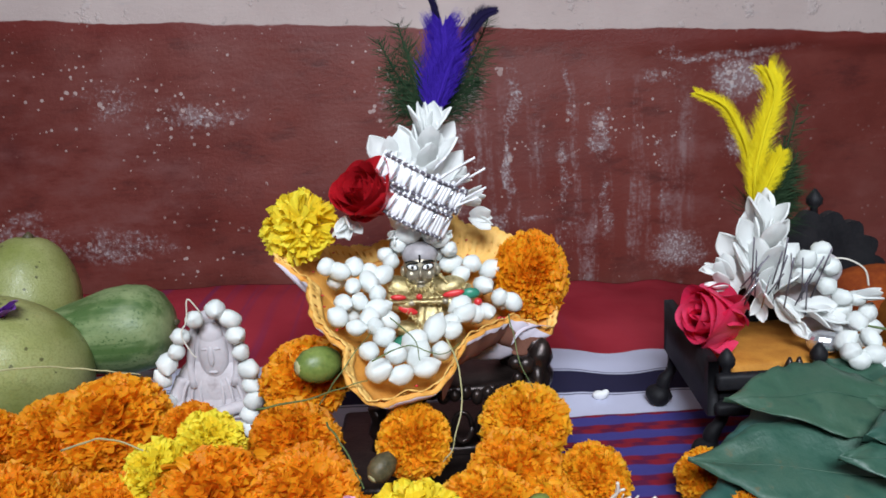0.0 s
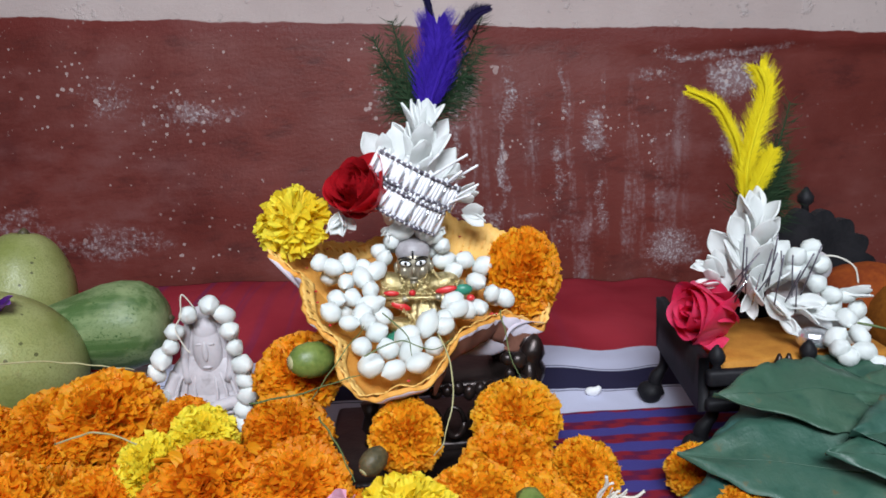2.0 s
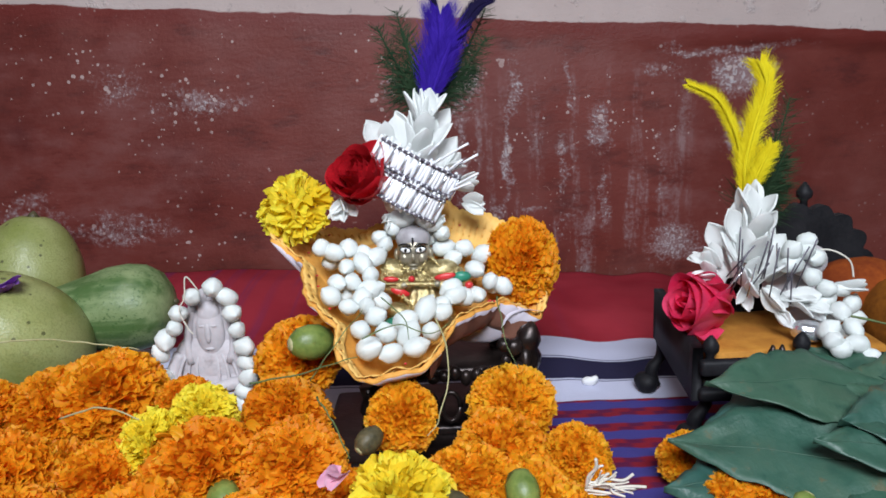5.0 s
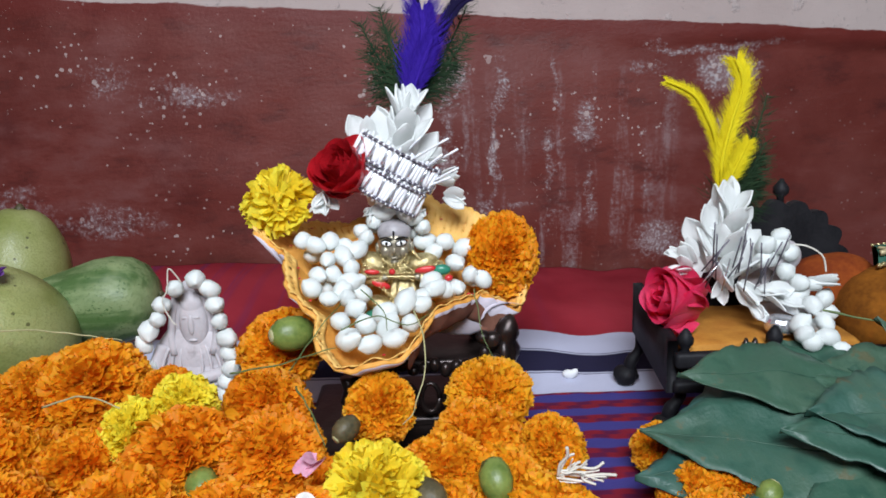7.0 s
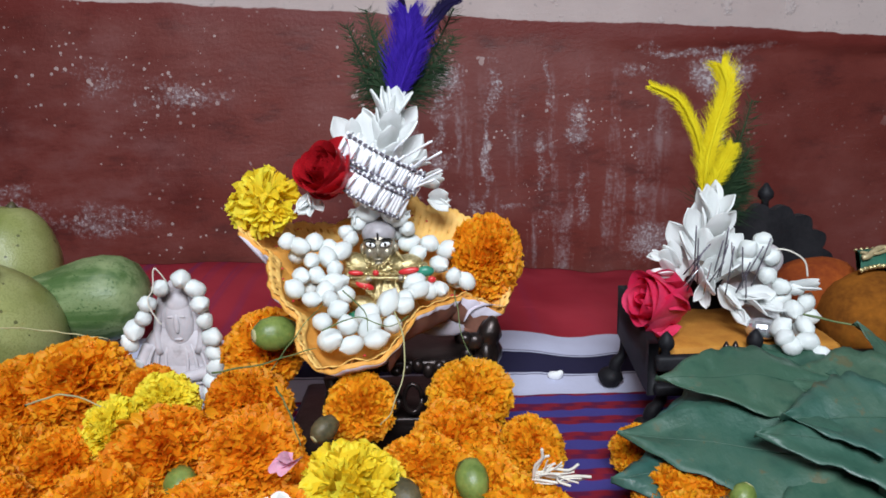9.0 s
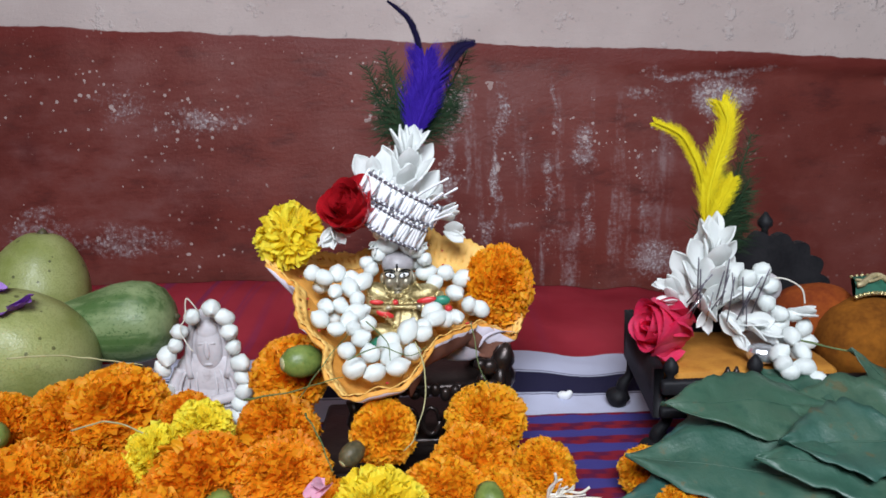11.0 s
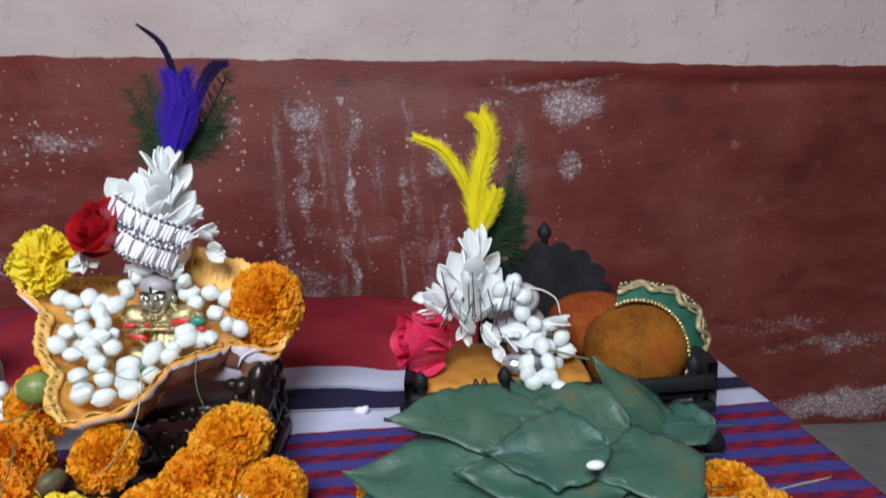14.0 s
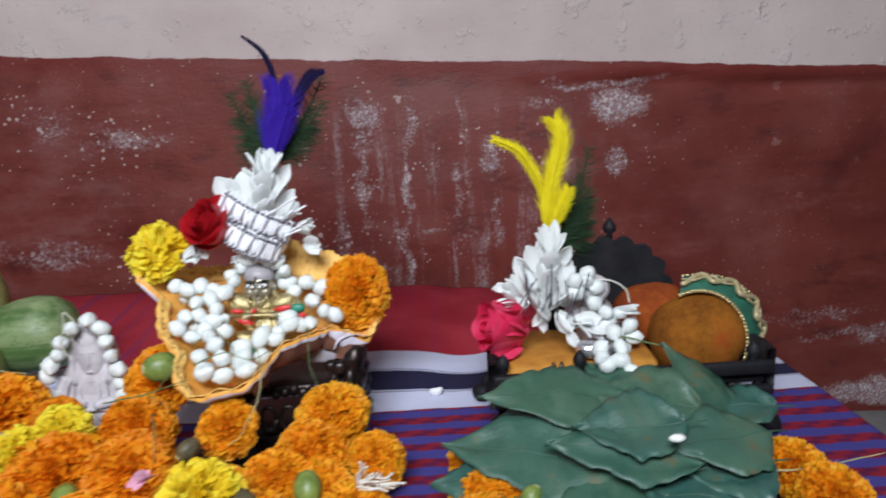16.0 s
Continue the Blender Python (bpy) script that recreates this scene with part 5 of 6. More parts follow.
# the tinsel band round the crown
def band(name, a, b, wide, n, label):
    """Silver strips laid side by side on two dark cords from a to b."""
    ob = thing(name, (0, 0, 0), label, "ornament")
    a, b = Vector(a), Vector(b)
    along = (b - a).normalized()
    across = Vector((-along.z, 0, along.x))
    for k in range(n):
        t = k / (n - 1)
        c = a.lerp(b, t) + Vector((0, -0.010 * math.sin(math.pi * t), 0))
        j = rnd.uniform(-0.16, 0.16)
        d = (across + along * j).normalized()
        bm = bmesh.new()
        w = wide * rnd.uniform(0.85, 1.3)
        tube(bm, bend(c - d * w * 0.5, c + Vector((0, -0.003, 0)), c + d * w * 0.5, 4), [0.0010, 0.0014, 0.0015, 0.0014, 0.0010], seg=6)
        part("strip", bm, M_FOIL if k % 4 == 1 else M_TINSEL, ob)
    for s in (-0.42, 0.42):
        bm = bmesh.new()
        steps = 44
        for i in range(steps):
            p, q = (a.lerp(b, k / steps) + across * wide * s + Vector((0, -0.010 * math.sin(math.pi * k / steps) - 0.0024, 0.0004 * math.sin(k * 1.7))) for k in (i, i + 1.08))
            tube(bm, [p, q], 0.0012 if i % 3 else 0.0009, 0 if i % 3 else 1, 6)
        part("cord", bm, (M_WIRE, M_TINSEL), ob, "dark cord flecked with silver")
    return ob


core = thing("crown_core", (0, 0, 0), "white paper cone inside the flower crown", "ornament")
bm = bmesh.new()
lathe(bm, [(0.016, -0.024), (0.021, -0.014), (0.021, 0.0), (0.016, 0.010), (0.007, 0.014)], pose(0.046, 0.434, 0.174, 0, 16, 0), 24, wob=0.15)
part("cone", bm, M_TINSEL, core)
band("tinsel_band", (0.021, 0.410, 0.200), (0.071, 0.410, 0.172), 0.0165, 26, "silver tinsel band wound round the flower crown")
low = band("tinsel_band", (0.019, 0.407, 0.181), (0.060, 0.407, 0.157), 0.0185, 23, "silver tinsel band wound under the flower crown")
spikes = thing("tinsel_spray", (0, 0, 0), "stiff silver tinsel strips sticking out of the crown", "ornament")
for p, q in (((0.055, 0.412, 0.186), (0.08, 0.4, 0.201)), ((0.062, 0.412, 0.179), (0.086, 0.4, 0.194)), ((0.066, 0.412, 0.17), (0.086, 0.4, 0.182)), ((0.051, 0.412, 0.19), (0.062, 0.4, 0.202)), ((0.057, 0.412, 0.175), (0.076, 0.4, 0.191)), ((0.059, 0.412, 0.166), (0.081, 0.4, 0.176)), ((0.045, 0.412, 0.178), (0.062, 0.4, 0.192))):
    bm = bmesh.new()
    tube(bm, bend(p, (Vector(p) + Vector(q)) / 2 + Vector((0, -0.002, 0.001)), q, 4), 0.0008, seg=5)
    part("strip", bm, M_TINSEL, spikes)


# ---- feathers ----
def vane(bm, pts, width, n, mat=0, fluff=0.25, lean=0.8, seed=1, droop=0.1, face=(0, -1, 0), blade=0.085):
    """A feather: a shaft through pts and n barbs on each side, each a narrow blade."""
    r = random.Random(seed)
    pts = [Vector(p) for p in pts]
    tube(bm, pts, [0.0010 * (1 - 0.8 * i / (len(pts) - 1)) + 0.0002 for i in range(len(pts))], mat, 5)
    face = Vector(face)
    for i in range(n):
        t = 0.04 + 0.96 * i / n
        f = t * (len(pts) - 1)
        k = min(int(f), len(pts) - 2)
        p = pts[k].lerp(pts[k + 1], f - k)
        d = (pts[k + 1] - pts[k]).normalized()
        side = d.cross(face).normalized()
        w = width(t)
        for s in (-1, 1):
            ln = w * (1 + r.uniform(-fluff, fluff))
            g = (side * s + d * (lean + r.uniform(-fluff, fluff)) + face * r.uniform(-0.5, 0.5) * fluff).normalized()
            b1 = p + g * ln * 0.55
            b2 = p + g * ln + d * ln * droop + face * r.uniform(-0.7, 0.7) * fluff * ln
            h = d * max(ln * blade, 0.0002)
            v = [bm.verts.new(c) for c in (p - h, p + h, b1 + h * 1.3, b1 - h * 1.3, b2)]
            bm.faces.new((v[0], v[1], v[2], v[3])).material_index = mat
            bm.faces.new((v[3], v[2], v[4])).material_index = mat


def down(bm, pts, width, seed, mat=0, lean=1.5):
    """A soft feather: close-set barbs for the web, and a halo of fine loose ones."""
    vane(bm, pts, lambda t: 0.84 * width(t), 420, mat, fluff=0.10, lean=lean, seed=seed, blade=0.085)
    near = [Vector(p) + Vector((0, -0.0016, 0)) for p in pts]
    vane(bm, near, lambda t: 0.62 * width(t), 300, mat, fluff=0.25, lean=lean * 2.2, seed=seed + 20, blade=0.060)
    vane(bm, pts, lambda t: 1.08 * width(t), 520, mat, fluff=0.42, lean=lean * 0.8, seed=seed + 50, blade=0.011)


plume = thing("feather_plume", (0, 0, 0), "violet blue feathers stuck in the white crown", "feather")
bm = bmesh.new()
down(bm, spline([(0.055, 0.440, 0.226), (0.058, 0.441, 0.247), (0.065, 0.442, 0.266), (0.066, 0.443, 0.284)], 8), lambda t: 0.0185 * math.sin(math.pi * (0.06 + 0.80 * t)) ** 0.8, 3)
down(bm, spline([(0.056, 0.439, 0.226), (0.064, 0.439, 0.247), (0.072, 0.439, 0.266)], 8), lambda t: 0.012 * math.sin(math.pi * (0.12 + 0.8 * t)), 4)
part("downy_feather", bm, M_BLUEF, plume)
bm = bmesh.new()
vane(bm, spline([(0.061, 0.443, 0.262), (0.0625, 0.445, 0.287), (0.056, 0.445, 0.309), (0.041, 0.445, 0.323)], 8), lambda t: 0.0058 * math.sin(math.pi * (0.2 + 0.72 * t)), 260, fluff=0.1, lean=2.0, seed=6)
part("quill_feather", bm, M_DARKF, plume, "dark pointed feather tip")
bm = bmesh.new()
vane(bm, spline([(0.076, 0.442, 0.262), (0.082, 0.444, 0.277), (0.091, 0.445, 0.289), (0.102, 0.445, 0.2935)], 8), lambda t: 0.0100 * math.sin(math.pi * (0.2 + 0.75 * t)), 200, fluff=0.14, lean=1.6, seed=7, blade=0.05)
part("quill_feather", bm, M_DARKF, plume, "dark pointed feather tip")
plume2 = thing("feather_plume", (0, 0, 0), "bright yellow feathers stuck in the smaller white crown", "feather")
bm = bmesh.new()
down(bm, spline([(0.277, 0.440, 0.152), (0.277, 0.441, 0.178), (0.282, 0.441, 0.205), (0.288, 0.441, 0.230), (0.283, 0.441, 0.246)], 8), lambda t: 0.0130 * (1 - 0.20 * t) * min(1, 0.2 + 4 * t) * (1 if t < 0.9 else 1 - 3.5 * (t - 0.9)), 8, lean=1.5)
part("downy_feather", bm, M_YELF, plume2)
bm = bmesh.new()
down(bm, spline([(0.275, 0.444, 0.176), (0.2715, 0.443, 0.192), (0.265, 0.442, 0.207), (0.253, 0.44, 0.224), (0.234, 0.44, 0.2335)], 8), lambda t: 0.0088 * math.sin(math.pi * (0.12 + 0.66 * t)) * (1 - 0.35 * t), 9, lean=1.6)
part("downy_feather", bm, M_YELF, plume2)
bm = bmesh.new()
down(bm, spline([(0.278, 0.437, 0.155), (0.284, 0.436, 0.172), (0.293, 0.436, 0.191)], 8), lambda t: 0.0095 * math.sin(math.pi * (0.15 + 0.72 * t)), 10, lean=1.4)
part("downy_feather", bm, M_YELF, plume2)


def sprig(name, base, tips, label, seed):
    """A soft dark fern spray."""
    ob = thing(name, (0, 0, 0), label, "foliage")
    for i, tp in enumerate(tips):
        bm = bmesh.new()
        mid = Vector(base).lerp(Vector(tp), 0.5) + Vector((0.2 * (Vector(tp).x - base[0]), 0, 0.004))
        vane(bm, bend(base, mid, tp, 14), lambda t: 0.019 * (1 - 0.7 * t), 95, fluff=0.85, lean=0.9, seed=seed + i, blade=0.0042)
        part("frond", bm, M_FERN, ob)
    return ob


sprig("fern_sprig", (0.056, 0.450, 0.222), [(0.022, 0.46, 0.280), (0.036, 0.462, 0.290), (0.026, 0.458, 0.260), (0.098, 0.462, 0.290), (0.098, 0.46, 0.270), (0.090, 0.458, 0.250), (0.04, 0.46, 0.278), (0.030, 0.456, 0.240), (0.046, 0.456, 0.256), (0.078, 0.456, 0.250), (0.086, 0.458, 0.266), (0.044, 0.455, 0.243)], "dark green feathery fern sprig behind violet feathers", 20)
sprig("fern_sprig", (0.286, 0.452, 0.138), [(0.314, 0.455, 0.150), (0.312, 0.457, 0.176), (0.308, 0.455, 0.160), (0.316, 0.457, 0.188), (0.316, 0.46, 0.222), (0.308, 0.46, 0.200), (0.318, 0.462, 0.180), (0.300, 0.458, 0.190), (0.304, 0.456, 0.168), (0.314, 0.456, 0.160), (0.292, 0.456, 0.176), (0.298, 0.454, 0.158), (0.310, 0.458, 0.172)], "dark green feathery fern sprig behind yellow feathers", 40)


# ---- roses and single flowers ----
LAYERS = ((2, 99, 1.10, 0.55, 0.06), (3, 97, 1.14, 0.80, 0.15), (3, 96, 1.16, 1.1, 0.25), (4, 94, 1.16, 1.35, 0.37), (4, 90, 1.12, 1.5, 0.48), (4, 83, 1.04, 1.6, 0.56), (3, 70, 0.92, 1.6, 0.58))
TULIP = ((2, 99, 1.35, 0.85, 0.10), (3, 97, 1.42, 1.30, 0.24), (3, 95, 1.45, 1.75, 0.42), (4, 91, 1.40, 1.90, 0.56))


def rose(name, at, r, aim, mat, label, seed, layers=LAYERS):
    ob = thing(name, at, label, "flower")
    ob.rotation_mode = "QUATERNION"
    ob.rotation_quaternion = Vector(aim).to_track_quat("Z", "Y")
    g = random.Random(seed)
    for layer, (n, tilt, ln, w, off) in enumerate(layers):
        for k in range(n):
            bm = bmesh.new()
            m = pose(0, 0, -0.55 * r, 0, 0, 360 * k / n + layer * 37 + g.uniform(-12, 12)) @ Matrix.Translation((0, off * r, 0)) @ pose(0, 0, 0, tilt + g.uniform(-5, 5), 0, g.uniform(-6, 6))
            petal(bm, m, ln * r, w * r, 0.46, 0.02 + 0.03 * layer, 0.025, nu=14, nv=10, seed=g.random(), form="round")
            part("petal", bm, mat, ob)
    bm = bmesh.new()
    lathe(bm, [(0.08 * r, -0.85 * r), (0.2 * r, -0.7 * r), (0.26 * r, -0.5 * r), (0.15 * r, -0.3 * r)], seg=10)
    part("calyx", bm, M_CALYX, ob)
    return ob


rose("rose", (0.010, 0.406, 0.182), 0.0232, (-0.42, -0.75, 0.55), M_ROSE, "deep red rose tucked into the white flower crown", 5)
rose("rose", (0.233, 0.397, 0.089), 0.0245, (-0.80, -0.40, 0.28), M_PINK, "crimson pink rose leaning on the dark cot", 9, TULIP)
marigold((-0.034, 0.412, 0.161), 0.0178, "l", (-0.25, -0.9, 0.4), 20, "bright yellow marigold pinned beside the red rose")
big_head = marigold((0.117, 0.424, 0.117), 0.030, "g", (0.35, -0.9, 0.2), 0, "large golden orange marigold standing on the seat cloth")
big_head.scale = (0.027, 0.032, 0.023)
big_head.rotation_quaternion = look((0, 0, 0), (-0.35, 0.9, -0.2), -8).to_quaternion()

# ---- the cot ----
cot = thing("idol_cot", (0, 0, 0), "small dark cast-metal settee with a scalloped back", "settee")
XL, XR, YF, YB = 0.224, 0.428, 0.368, 0.462
bm = bmesh.new()
box(bm, (XL, YF, 0.044), (XR, YB, 0.050), bevel=0.0015)
part("seat", bm, M_IRON, cot)
for z0, z1 in ((0.053, 0.0635), (0.036, 0.044)):
    bm = bmesh.new()
    box(bm, (XL - 0.004, YF - 0.008, z0), (XR + 0.004, YF - 0.0005, z1), bevel=0.0022)
    part("rail", bm, M_IRON, cot)
for x in (XL + 0.004, XL + 0.062, XR - 0.010):
    bm = bmesh.new()
    lathe(bm, [(0.004, 0.056), (0.0034, 0.062), (0.0024, 0.0645), (0.0050, 0.068), (0.0052, 0.0715), (0.0034, 0.075), (0.001, 0.078)], Matrix.Translation((x, YF, 0)), 14)
    part("knob", bm, M_IRON, cot)
for x in (XL + 0.004, XR - 0.004):
    for y in (YF + 0.004, YB - 0.004):
        bm = bmesh.new()
        tube(bm, spline([(x, y, 0.046), (x, y, 0.03), (x - (0.007 if x < 0.3 else -0.007), y, 0.018), (x - (0.004 if x < 0.3 else -0.004), y, 0.006)], 5), [0.0038] * 8 + [0.0048] * 8, seg=10)
        blob(bm, (x - (0.010 if x < 0.3 else -0.010), y, 0.0085), (0.0095, 0.0085, 0.0082), u=16, v=10, rough=0.4)
        part("leg", bm, M_IRON, cot)
for x, s in ((XL, -1), (XR, 1)):
    bm = bmesh.new()
    v = []
    for i in range(13):
        t = i / 12
        y = YF + (YB - YF) * t
        zt = 0.070 + 0.012 * t * t + 0.002 * math.sin(t * 9)
        zb = 0.034 + 0.010 * t
        v.append([bm.verts.new((x + dx + s * (0.004 - 0.006 * t), y, z)) for dx, z in ((-0.003, zb), (0.003, zb), (0.0035, zt), (-0.0035, zt))])
    for a, b in zip(v, v[1:]):
        for k in range(4):
            bm.faces.new((a[k], a[(k + 1) % 4], b[(k + 1) % 4], b[k]))
    bm.faces.new(v[0])
    bm.faces.new(v[-1][::-1])
    part("side_panel", bm, M_IRON, cot)
bm = bmesh.new()
outline = []
for i in range(61):
    a = math.pi * i / 60
    q = 0.0465 * (1 + 0.13 * abs(math.sin(a * 8.5)))
    outline.append((0.334 + q * math.cos(a) * 1.06, 0.092 + q * math.sin(a)))
outline += [(0.276, 0.05), (0.392, 0.05)]
fr = [bm.verts.new((x, YB - 0.002, z)) for x, z in outline]
bk = [bm.verts.new((x, YB + 0.006, z)) for x, z in outline]
bm.faces.new(fr)
bm.faces.new(bk[::-1])
n = len(outline)
for i in range(n):
    bm.faces.new((fr[i], bk[i], bk[(i + 1) % n], fr[(i + 1) % n]))
part("backrest", bm, M_IRON, cot, flat=True)
for x in (0.2655, 0.2715):
    bm = bmesh.new()
    lathe(bm, [(0.0030, 0.0630), (0.0034, 0.0650), (0.0020, 0.0685), (0.0008, 0.0715)], Matrix.Translation((x, YF - 0.004, 0)), 8)
    part("cusp", bm, M_BRONZE, cot, "small brown metal cusp")
bm = bmesh.new()
lathe(bm, [(0.003, 0.140), (0.0025, 0.146), (0.0055, 0.149), (0.0058, 0.153), (0.003, 0.157), (0.001, 0.160)], Matrix.Translation((0.334, YB + 0.002, 0)), 12)
part("finial", bm, M_IRON, cot)
mat_cloth = thing("cot_mattress", (0, 0, 0), "orange cloth mattress on the dark cot", "cushion")
bm = bmesh.new()
box(bm, (XL + 0.006, YF + 0.004, 0.0505), (XL + 0.125, YB - 0.004, 0.065), bevel=0.005)
bmesh.ops.subdivide_edges(bm, edges=bm.edges[:], cuts=3, use_grid_fill=True)
for v in bm.verts:
    v.co.z += 0.003 * noise.noise(v.co * 50) if v.co.z > 0.055 else 0
part("cover", bm, M_PAD, mat_cloth)


def cushion(name, at, r, rot, mat, label):
    ob = thing(name, at, label, "cushion")
    bm = bmesh.new()
    blob(bm, (0, 0, 0), r, u=28, v=18, rot=rot)
    for v in bm.verts:
        v.co *= 1 + 0.10 * noise.noise(v.co * 32 + Vector(at) * 10) + 0.03 * noise.noise(v.co * 110)
    part("cover", bm, mat, ob)
    return ob


cushion("bolster", (0.364, 0.434, 0.081), (0.036, 0.022, 0.027), pose(0, 0, 0, 0, 14, 0), M_VELRED, "rust red velvet cushion on the dark cot")
bol = cushion("bolster", (0.390, 0.410, 0.068), (0.041, 0.034, 0.0365), pose(0, 0, 0, 0, 18, 20), M_VELVET, "orange velvet bolster with a green brocade end")
# brocade end: a broad curved band, beaded along both edges
BAND = []
for i in range(33):
    u = i / 32
    a, b = radians(-28 + 140 * u), radians(-36 + 138 * u)
    near = Vector((0.3885 + 0.0375 * math.cos(a), 0.394 + 0.010 * u, 0.067 + 0.0415 * math.sin(a)))
    far = Vector((0.3970 + 0.0540 * math.cos(b), 0.424 + 0.006 * u, 0.072 + 0.0425 * math.sin(b)))
    BAND.append([near.lerp(far, t) + Vector((math.cos(b), -0.6, math.sin(b))) * 0.0055 * math.sin(math.pi * t) for t in (0, 0.2, 0.4, 0.6, 0.8, 1)] + [Vector((0.400, 0.438, 0.070)).lerp(far, 0.5)])
bm = bmesh.new()
rows = [[bm.verts.new(p - bol.location) for p in row] for row in BAND]
for a, b in zip(rows, rows[1:]):
    for k in range(6):
        bm.faces.new((a[k], a[k + 1], b[k + 1], b[k]))
trim = part("trim", bm, M_BROCADE, bol, "green brocade band with gold braid")
for row in BAND:
    for k, q in ((0, 0.0019), (5, 0.0016)):
        bm = bmesh.new()
        blob(bm, row[k] - bol.location + Vector((0, -0.0012, 0.0004)), (q, q * 0.8, q * 0.9), u=8, v=5)
        part("bead", bm, M_GOLD, trim)
for ph, amp in ((0.0, 0.20), (1.9, 0.12)):
    bm = bmesh.new()
    tube(bm, spline([row[0].lerp(row[5], 0.44 + amp * math.sin(k * 0.95 + ph)) + (row[2] + row[3] - row[0] - row[5]) * 0.53 - bol.location + Vector((0, -0.0010, 0.0008)) for k, row in enumerate(BAND)], 3), 0.0022 if ph == 0 else 0.0012, seg=6)
    part("braid", bm, M_BRAID, trim, "dull gold braid")


def statue_small():
    """The reclining figure, almost covered by flowers."""
    bm = bmesh.new()
    blob(bm, (0.305, 0.402, 0.1155), (0.0125, 0.0100, 0.0115), u=24, v=14)
    blob(bm, (0.305, 0.420, 0.090), (0.020, 0.014, 0.016), u=20, v=12)
    blob(bm, (0.318, 0.416, 0.074), (0.024, 0.016, 0.009), u=20, v=12)
    return part("statue", bm, M_STONE)


tagged(statue_small(), "small grey idol under white flowers on the cot", "statue")
crown("flower_crown", (0.267, 0.412, 0.102), (0.276, 0.422, 0.156), 0.013, 4, 0.0265,
      [(0.248, 0.408, 0.112, -0.5, -0.2, 0.8, 0.019, 3), (0.243, 0.406, 0.106, -0.8, -0.3, 0.5, 0.017, 3), (0.240, 0.408, 0.116, -0.9, -0.2, 0.3, 0.015, 3), (0.268, 0.398, 0.096, -0.1, -0.5, 0.9, 0.022, 3),
       (0.264, 0.402, 0.100, -0.1, -0.6, -0.8, 0.018, 3), (0.276, 0.400, 0.098, 0.2, -0.6, -0.8, 0.019, 4), (0.286, 0.394, 0.092, 0.9, -0.6, 0.1, 0.022, 4), (0.296, 0.392, 0.090, 0.7, -0.8, -0.5, 0.020, 4), (0.284, 0.396, 0.082, 0.3, -0.9, -0.2, 0.017, 4), (0.320, 0.394, 0.098, 0.8, -0.4, 0.5, 0.018, 4)],
      "white tuberose crown over the idol on the cot")
pins = thing("wire_pins", (0, 0, 0), "thin dark wires and silver threads holding the flowers", "ornament")
for k in range(18):
    x, z = 0.240 + 0.0030 * k + rnd.uniform(-0.002, 0.002), 0.098 + rnd.uniform(-0.008, 0.014)
    bm = bmesh.new()
    tube(bm, [(x, 0.388, z), (x + rnd.uniform(-0.008, 0.012), 0.377, z + rnd.uniform(0.018, 0.036))], 0.0005, seg=5)
    part("pin", bm, M_FOIL if k % 6 == 0 else M_WIRE, pins)
bm = bmesh.new()
tube(bm, spline([(0.300, 0.397, 0.1235), (0.315, 0.394, 0.1240), (0.327, 0.392, 0.117), (0.330, 0.391, 0.106)], 8), 0.0006, seg=6)
part("loop", bm, M_THREAD, pins, "pale looped wire")
bm = bmesh.new()
blob(bm, (0.303, 0.379, 0.0725), (0.0115, 0.006, 0.0068), u=26, v=16, rough=1.4)
tagged(part("foil_scrap", bm, M_FOIL, flat=True), "crumpled scrap of silver foil on the cot cushion", "foil")


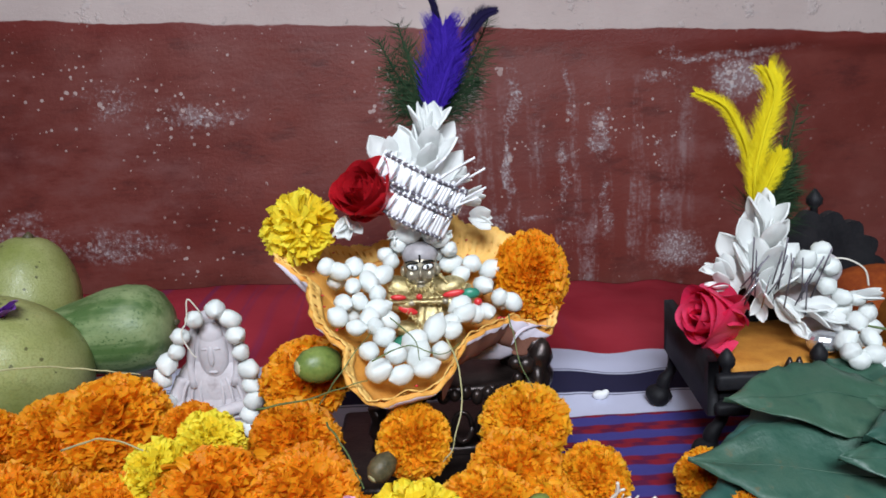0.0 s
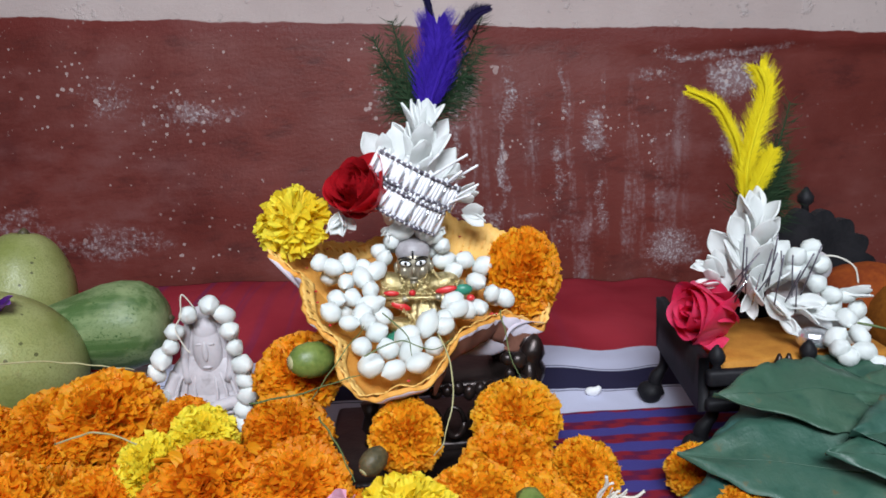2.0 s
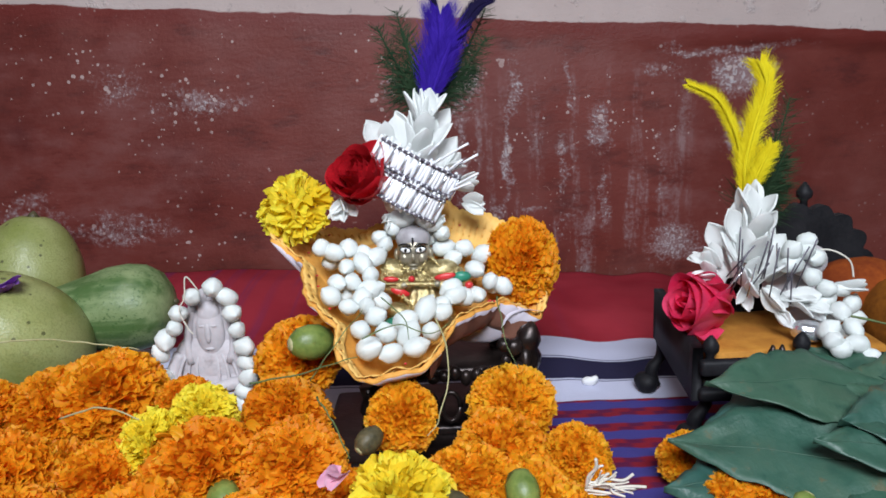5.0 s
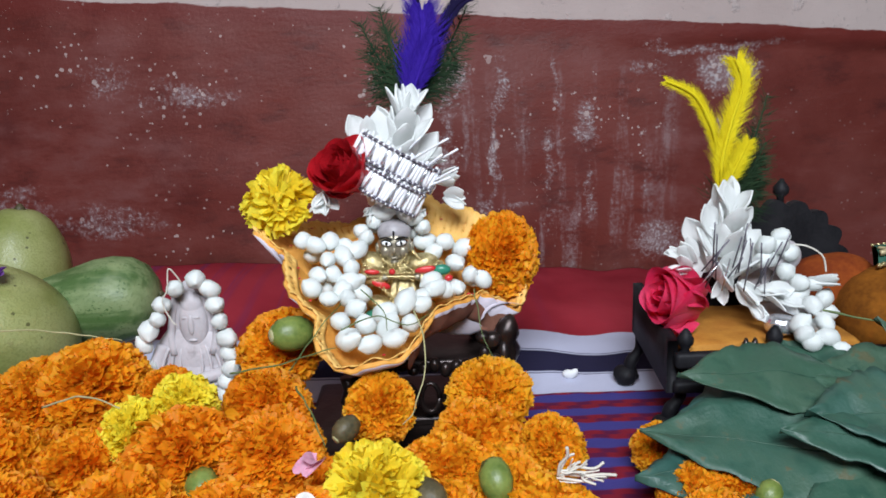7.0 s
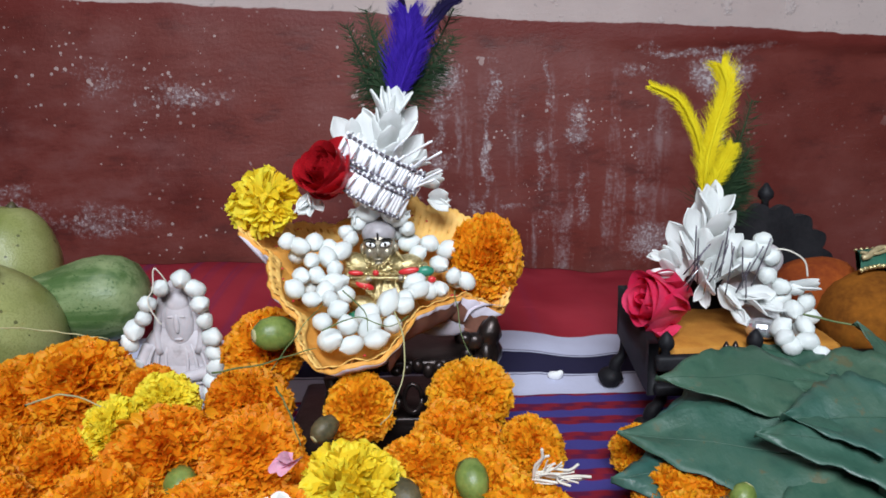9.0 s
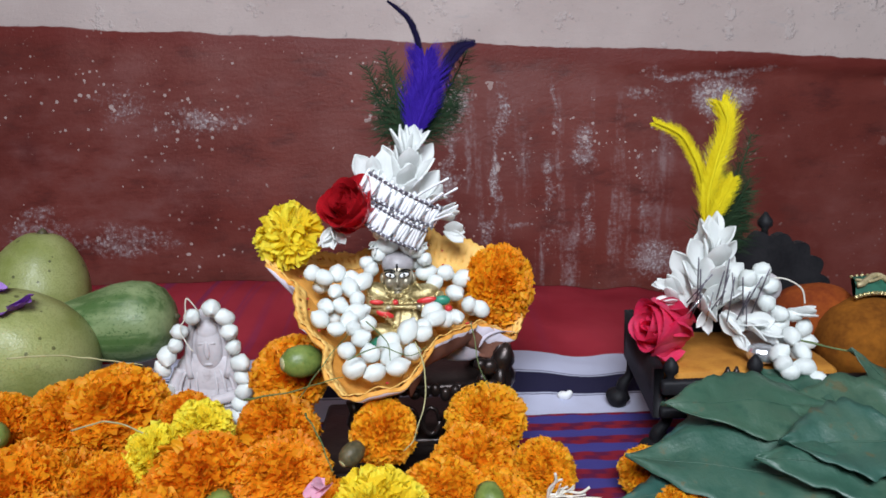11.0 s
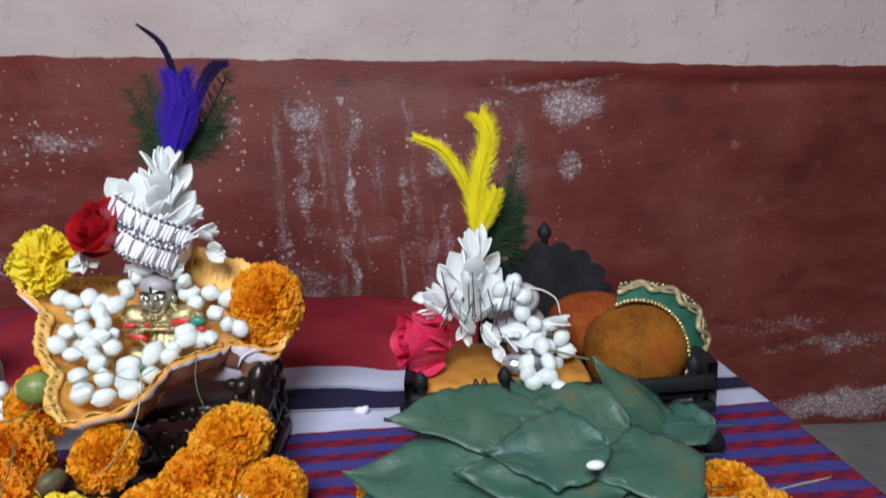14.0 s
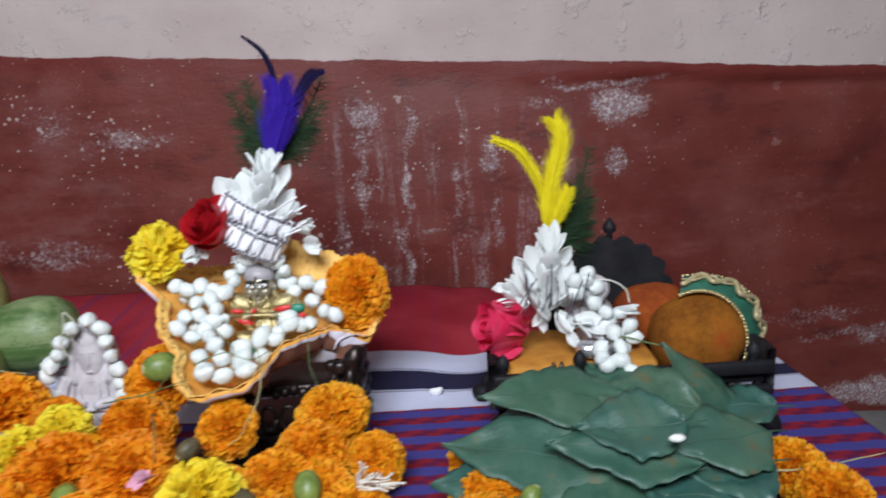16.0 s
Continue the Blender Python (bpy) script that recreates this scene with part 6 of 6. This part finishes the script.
# ---- leaves ----
def leaf(base, tip, width, roll, seed, label):
    """A broad pointed leaf with a raised midrib and side veins."""
    base, tip = Vector(base), Vector(tip)
    d = (tip - base).normalized()
    side = d.cross(Vector((0, 0, 1))).normalized()
    up = side.cross(d)
    a = radians(roll)
    side, up = side * math.cos(a) + up * math.sin(a), up * math.cos(a) - side * math.sin(a)
    ln = (tip - base).length
    m = Matrix((side, d, up)).transposed().to_4x4()
    m.translation = base
    ob = new("leaf")
    tagged(ob, label, "leaf", "heap of leaves")
    ob.matrix_world = m
    nu, nv = 10, 40
    r = random.Random(seed)
    bow = r.uniform(-0.03, 0.05)

    def at(s, t):
        w = width * 0.5 * (math.sin(math.pi * 0.5 * min((t + 0.02) / 0.42, 1)) ** 0.8 if t < 0.42 else max(1.003 - ((t - 0.42) / 0.58) ** 1.35, 0.003))
        w *= 1 + 0.06 * math.sin(t * 17 + seed + s) + 0.035 * math.sin(t * 41 + 2 * seed) + 0.13 * noise.noise(Vector((t * 6, seed * 3, 2 if s > 0 else 8))) + 0.05 * abs(s) * noise.noise(Vector((t * 34, seed, 4 if s > 0 else 9)))
        z = 0.03 * w * s * s - bow * ln * t * t + 0.0055 * noise.noise(Vector((s * 1.3 + seed, t * 3.2, seed))) + 0.0004 * abs(s) * math.sin(t * 40 - abs(s) * 6)
        return Vector((s * w + bow * ln * math.sin(math.pi * t) * 0.6, t * ln, z))

    bm = bmesh.new()
    vs = [[bm.verts.new(at(2 * i / nu - 1, j / nv)) for i in range(nu + 1)] for j in range(nv + 1)]
    for j in range(nv):
        for i in range(nu):
            bm.faces.new((vs[j][i], vs[j][i + 1], vs[j + 1][i + 1], vs[j + 1][i]))
    r2 = bmesh.ops.extrude_face_region(bm, geom=bm.faces[:])
    for v in r2["geom"]:
        if isinstance(v, bmesh.types.BMVert):
            v.co.z -= 0.0006
    bmesh.ops.recalc_face_normals(bm, faces=bm.faces[:])
    part("blade", bm, M_LEAF, ob)
    bm = bmesh.new()
    tube(bm, [at(0, t / 14) + Vector((0, -0.012 if t == 0 else 0, 0.0002)) for t in range(15)], [0.0006 - 0.000035 * t for t in range(15)], seg=5)
    part("midrib", bm, M_VEIN, ob)
    return ob


for k, (bx, by, bz, tx, ty, tz, w, roll) in enumerate(LEAVES_UPPER + LEAVES_LOWER):
    leaf((bx, by, bz), (tx, ty, tz), w, roll, k * 1.7, "broad dull green pointed leaf on a heap of leaves")

# ---- small things on the pile ----


def nut(at, r, aim, mat, label):
    ob = thing("bud", at, label, "bud")
    ob.rotation_mode = "QUATERNION"
    ob.rotation_quaternion = Vector(aim).to_track_quat("Z", "Y")
    bm = bmesh.new()
    lathe(bm, [(0.2 * r, -1.3 * r), (0.6 * r, -1.15 * r), (0.95 * r, -0.5 * r), (1.0 * r, 0.1 * r), (0.85 * r, 0.7 * r), (0.5 * r, 1.1 * r), (0.28 * r, 1.2 * r)], seg=20, wob=0.05, ribs=8, depth=0.015)
    part("body", bm, mat, ob)
    bm = bmesh.new()
    lathe(bm, [(0.42 * r, 1.08 * r), (0.36 * r, 1.22 * r), (0.10 * r, 1.26 * r)], seg=10)
    part("tip", bm, M_STRAW, ob, "pale cut tip")
    return ob


nut((-0.0215, 0.360, 0.087), 0.0110, (-0.85, -0.5, 0.1), M_NUT, "plump green flower bud among orange marigolds")
nut(NUT_B, 0.0088, (0.15, -0.6, -0.7), M_NUT, "plump green flower bud among orange marigolds")
nut(NUT_C, 0.0065, (-0.5, -0.5, -0.3), M_DRYNUT, "dark brown bud on the marigold pile")
nut(NUT_D, 0.0085, (0.5, -0.5, -0.3), M_DRYNUT, "dark brown bud on the marigold pile")
nut((-0.205, 0.325, 0.058), 0.0085, (0.5, -0.8, 0.1), M_NUT, "dull green bud between orange marigolds")
nut((-0.052, 0.268, 0.041), 0.0085, (0.3, -0.8, 0.1), M_NUT, "dull green bud between orange marigolds")
nut((0.232, 0.262, 0.026), 0.0065, (0.5, 0.3, 0.7), M_NUT, "green bud under the broad leaves")

for spot, mat, lab in ((WHITE_AT, M_WHITE, "loose white petal fallen on the marigolds"), (PINK_AT, M_PALEPINK, "loose pale pink petal on the marigolds"), (VIOLET_A, M_VIOLET, "violet flower petal lying on the pomelo"), (VIOLET_B, M_VIOLET, "violet flower petal lying on the pomelo")):
    ob = thing("loose_petal", spot, lab, "petal")
    for k in range(3):
        bm = bmesh.new()
        petal(bm, pose(0, 0, 0, rnd.uniform(20, 70), rnd.uniform(-20, 20), rnd.uniform(100, 260)), 0.019 if mat is M_VIOLET else 0.012, 0.017 if mat is M_VIOLET else 0.010, 0.35, 0.4, 0.1, nu=6, nv=5, seed=k, form="round")
        part("petal", bm, mat, ob)

stalks = ((M_STALK, 0.0005, STALK_A), (M_STALK, 0.0003, STALK_B), (M_STRAW, 0.0004, STALK_C), (M_STALK, 0.0005, STALK_D), (M_STALK, 0.0004, STALK_E), (M_STRAW, 0.0006, STALK_F), (M_STRAW, 0.0006, STALK_G),
          (M_STALK, 0.0004, STALK_H), (M_STALK, 0.0008, STALK_I), (M_STRAW, 0.0007, STALK_J), (M_STALK, 0.0003, STALK_K))
for mat, r, pts in stalks:
    ob = thing("grass_stalk", (0, 0, 0), "thin dry grass stalk lying across the flowers", "stalk", "grass stalks")
    bm = bmesh.new()
    way = spline(pts, 8)
    way = [p + Vector((0.0012 * noise.noise(p * 90), 0, 0.0012 * noise.noise(p * 90 + Vector((7, 0, 0))))) for p in way]
    tube(bm, way, [r * (1.25 - 0.7 * i / len(way) + 0.25 * noise.noise(p * 160)) for i, p in enumerate(way)], seg=6)
    part("stem", bm, mat, ob)

fray = thing("frayed_threads", (0, 0, 0), "frayed tuft of pale threads on the marigolds", "thread")
for k in range(18):
    a = rnd.uniform(-0.4, 1.7)
    p = Vector(FRAY_AT) + Vector((rnd.uniform(-0.004, 0.004), 0, rnd.uniform(-0.004, 0.004)))
    q = p + Vector((0.024 * math.cos(a), rnd.uniform(-0.010, 0.004), 0.018 * math.sin(a))) * rnd.uniform(0.5, 1.15)
    m1 = p.lerp(q, 0.35) + Vector((rnd.uniform(-0.002, 0.002), 0, rnd.uniform(-0.002, 0.0025)))
    m2 = p.lerp(q, 0.7) + Vector((rnd.uniform(-0.0015, 0.0015), 0, rnd.uniform(-0.002, 0.002)))
    bm = bmesh.new()
    tube(bm, spline([p, m1, m2, q], 5), rnd.uniform(0.0004, 0.0009), seg=5)
    part("thread", bm, M_THREAD, fray)
bm = bmesh.new()
blob(bm, (0.178, 0.468, cloth_height(0.178, 0.468) + 0.005), (0.0085, 0.0060, 0.0062), u=28, v=18, rough=1.1)
tagged(part("sweet", bm, M_CHALK), "small white sugar lump on the striped cloth", "sweet")
bm = bmesh.new()
blob(bm, CRUMB_AT, (0.006, 0.0035, 0.0025), u=16, v=10, rough=0.6)
tagged(part("crumb", bm, M_CRUMB), "small pale crumb lying on the green leaves", "crumb")
for k in range(9):
    spot = (rnd.uniform(-0.19, -0.03), rnd.uniform(0.275, 0.30), rnd.uniform(0.058, 0.068))
    ob = thing("loose_petal", spot, "single fallen orange marigold petal on the pile", "petal", "fallen petals")
    bm = bmesh.new()
    petal(bm, pose(0, 0, 0, rnd.uniform(0, 60), rnd.uniform(-30, 30), rnd.uniform(0, 360)), 0.0075, 0.0055, 0.4, 0.5, 0.3, nu=6, nv=4, seed=k, form="fan")
    part("petal", bm, M_GOLDEN, ob)
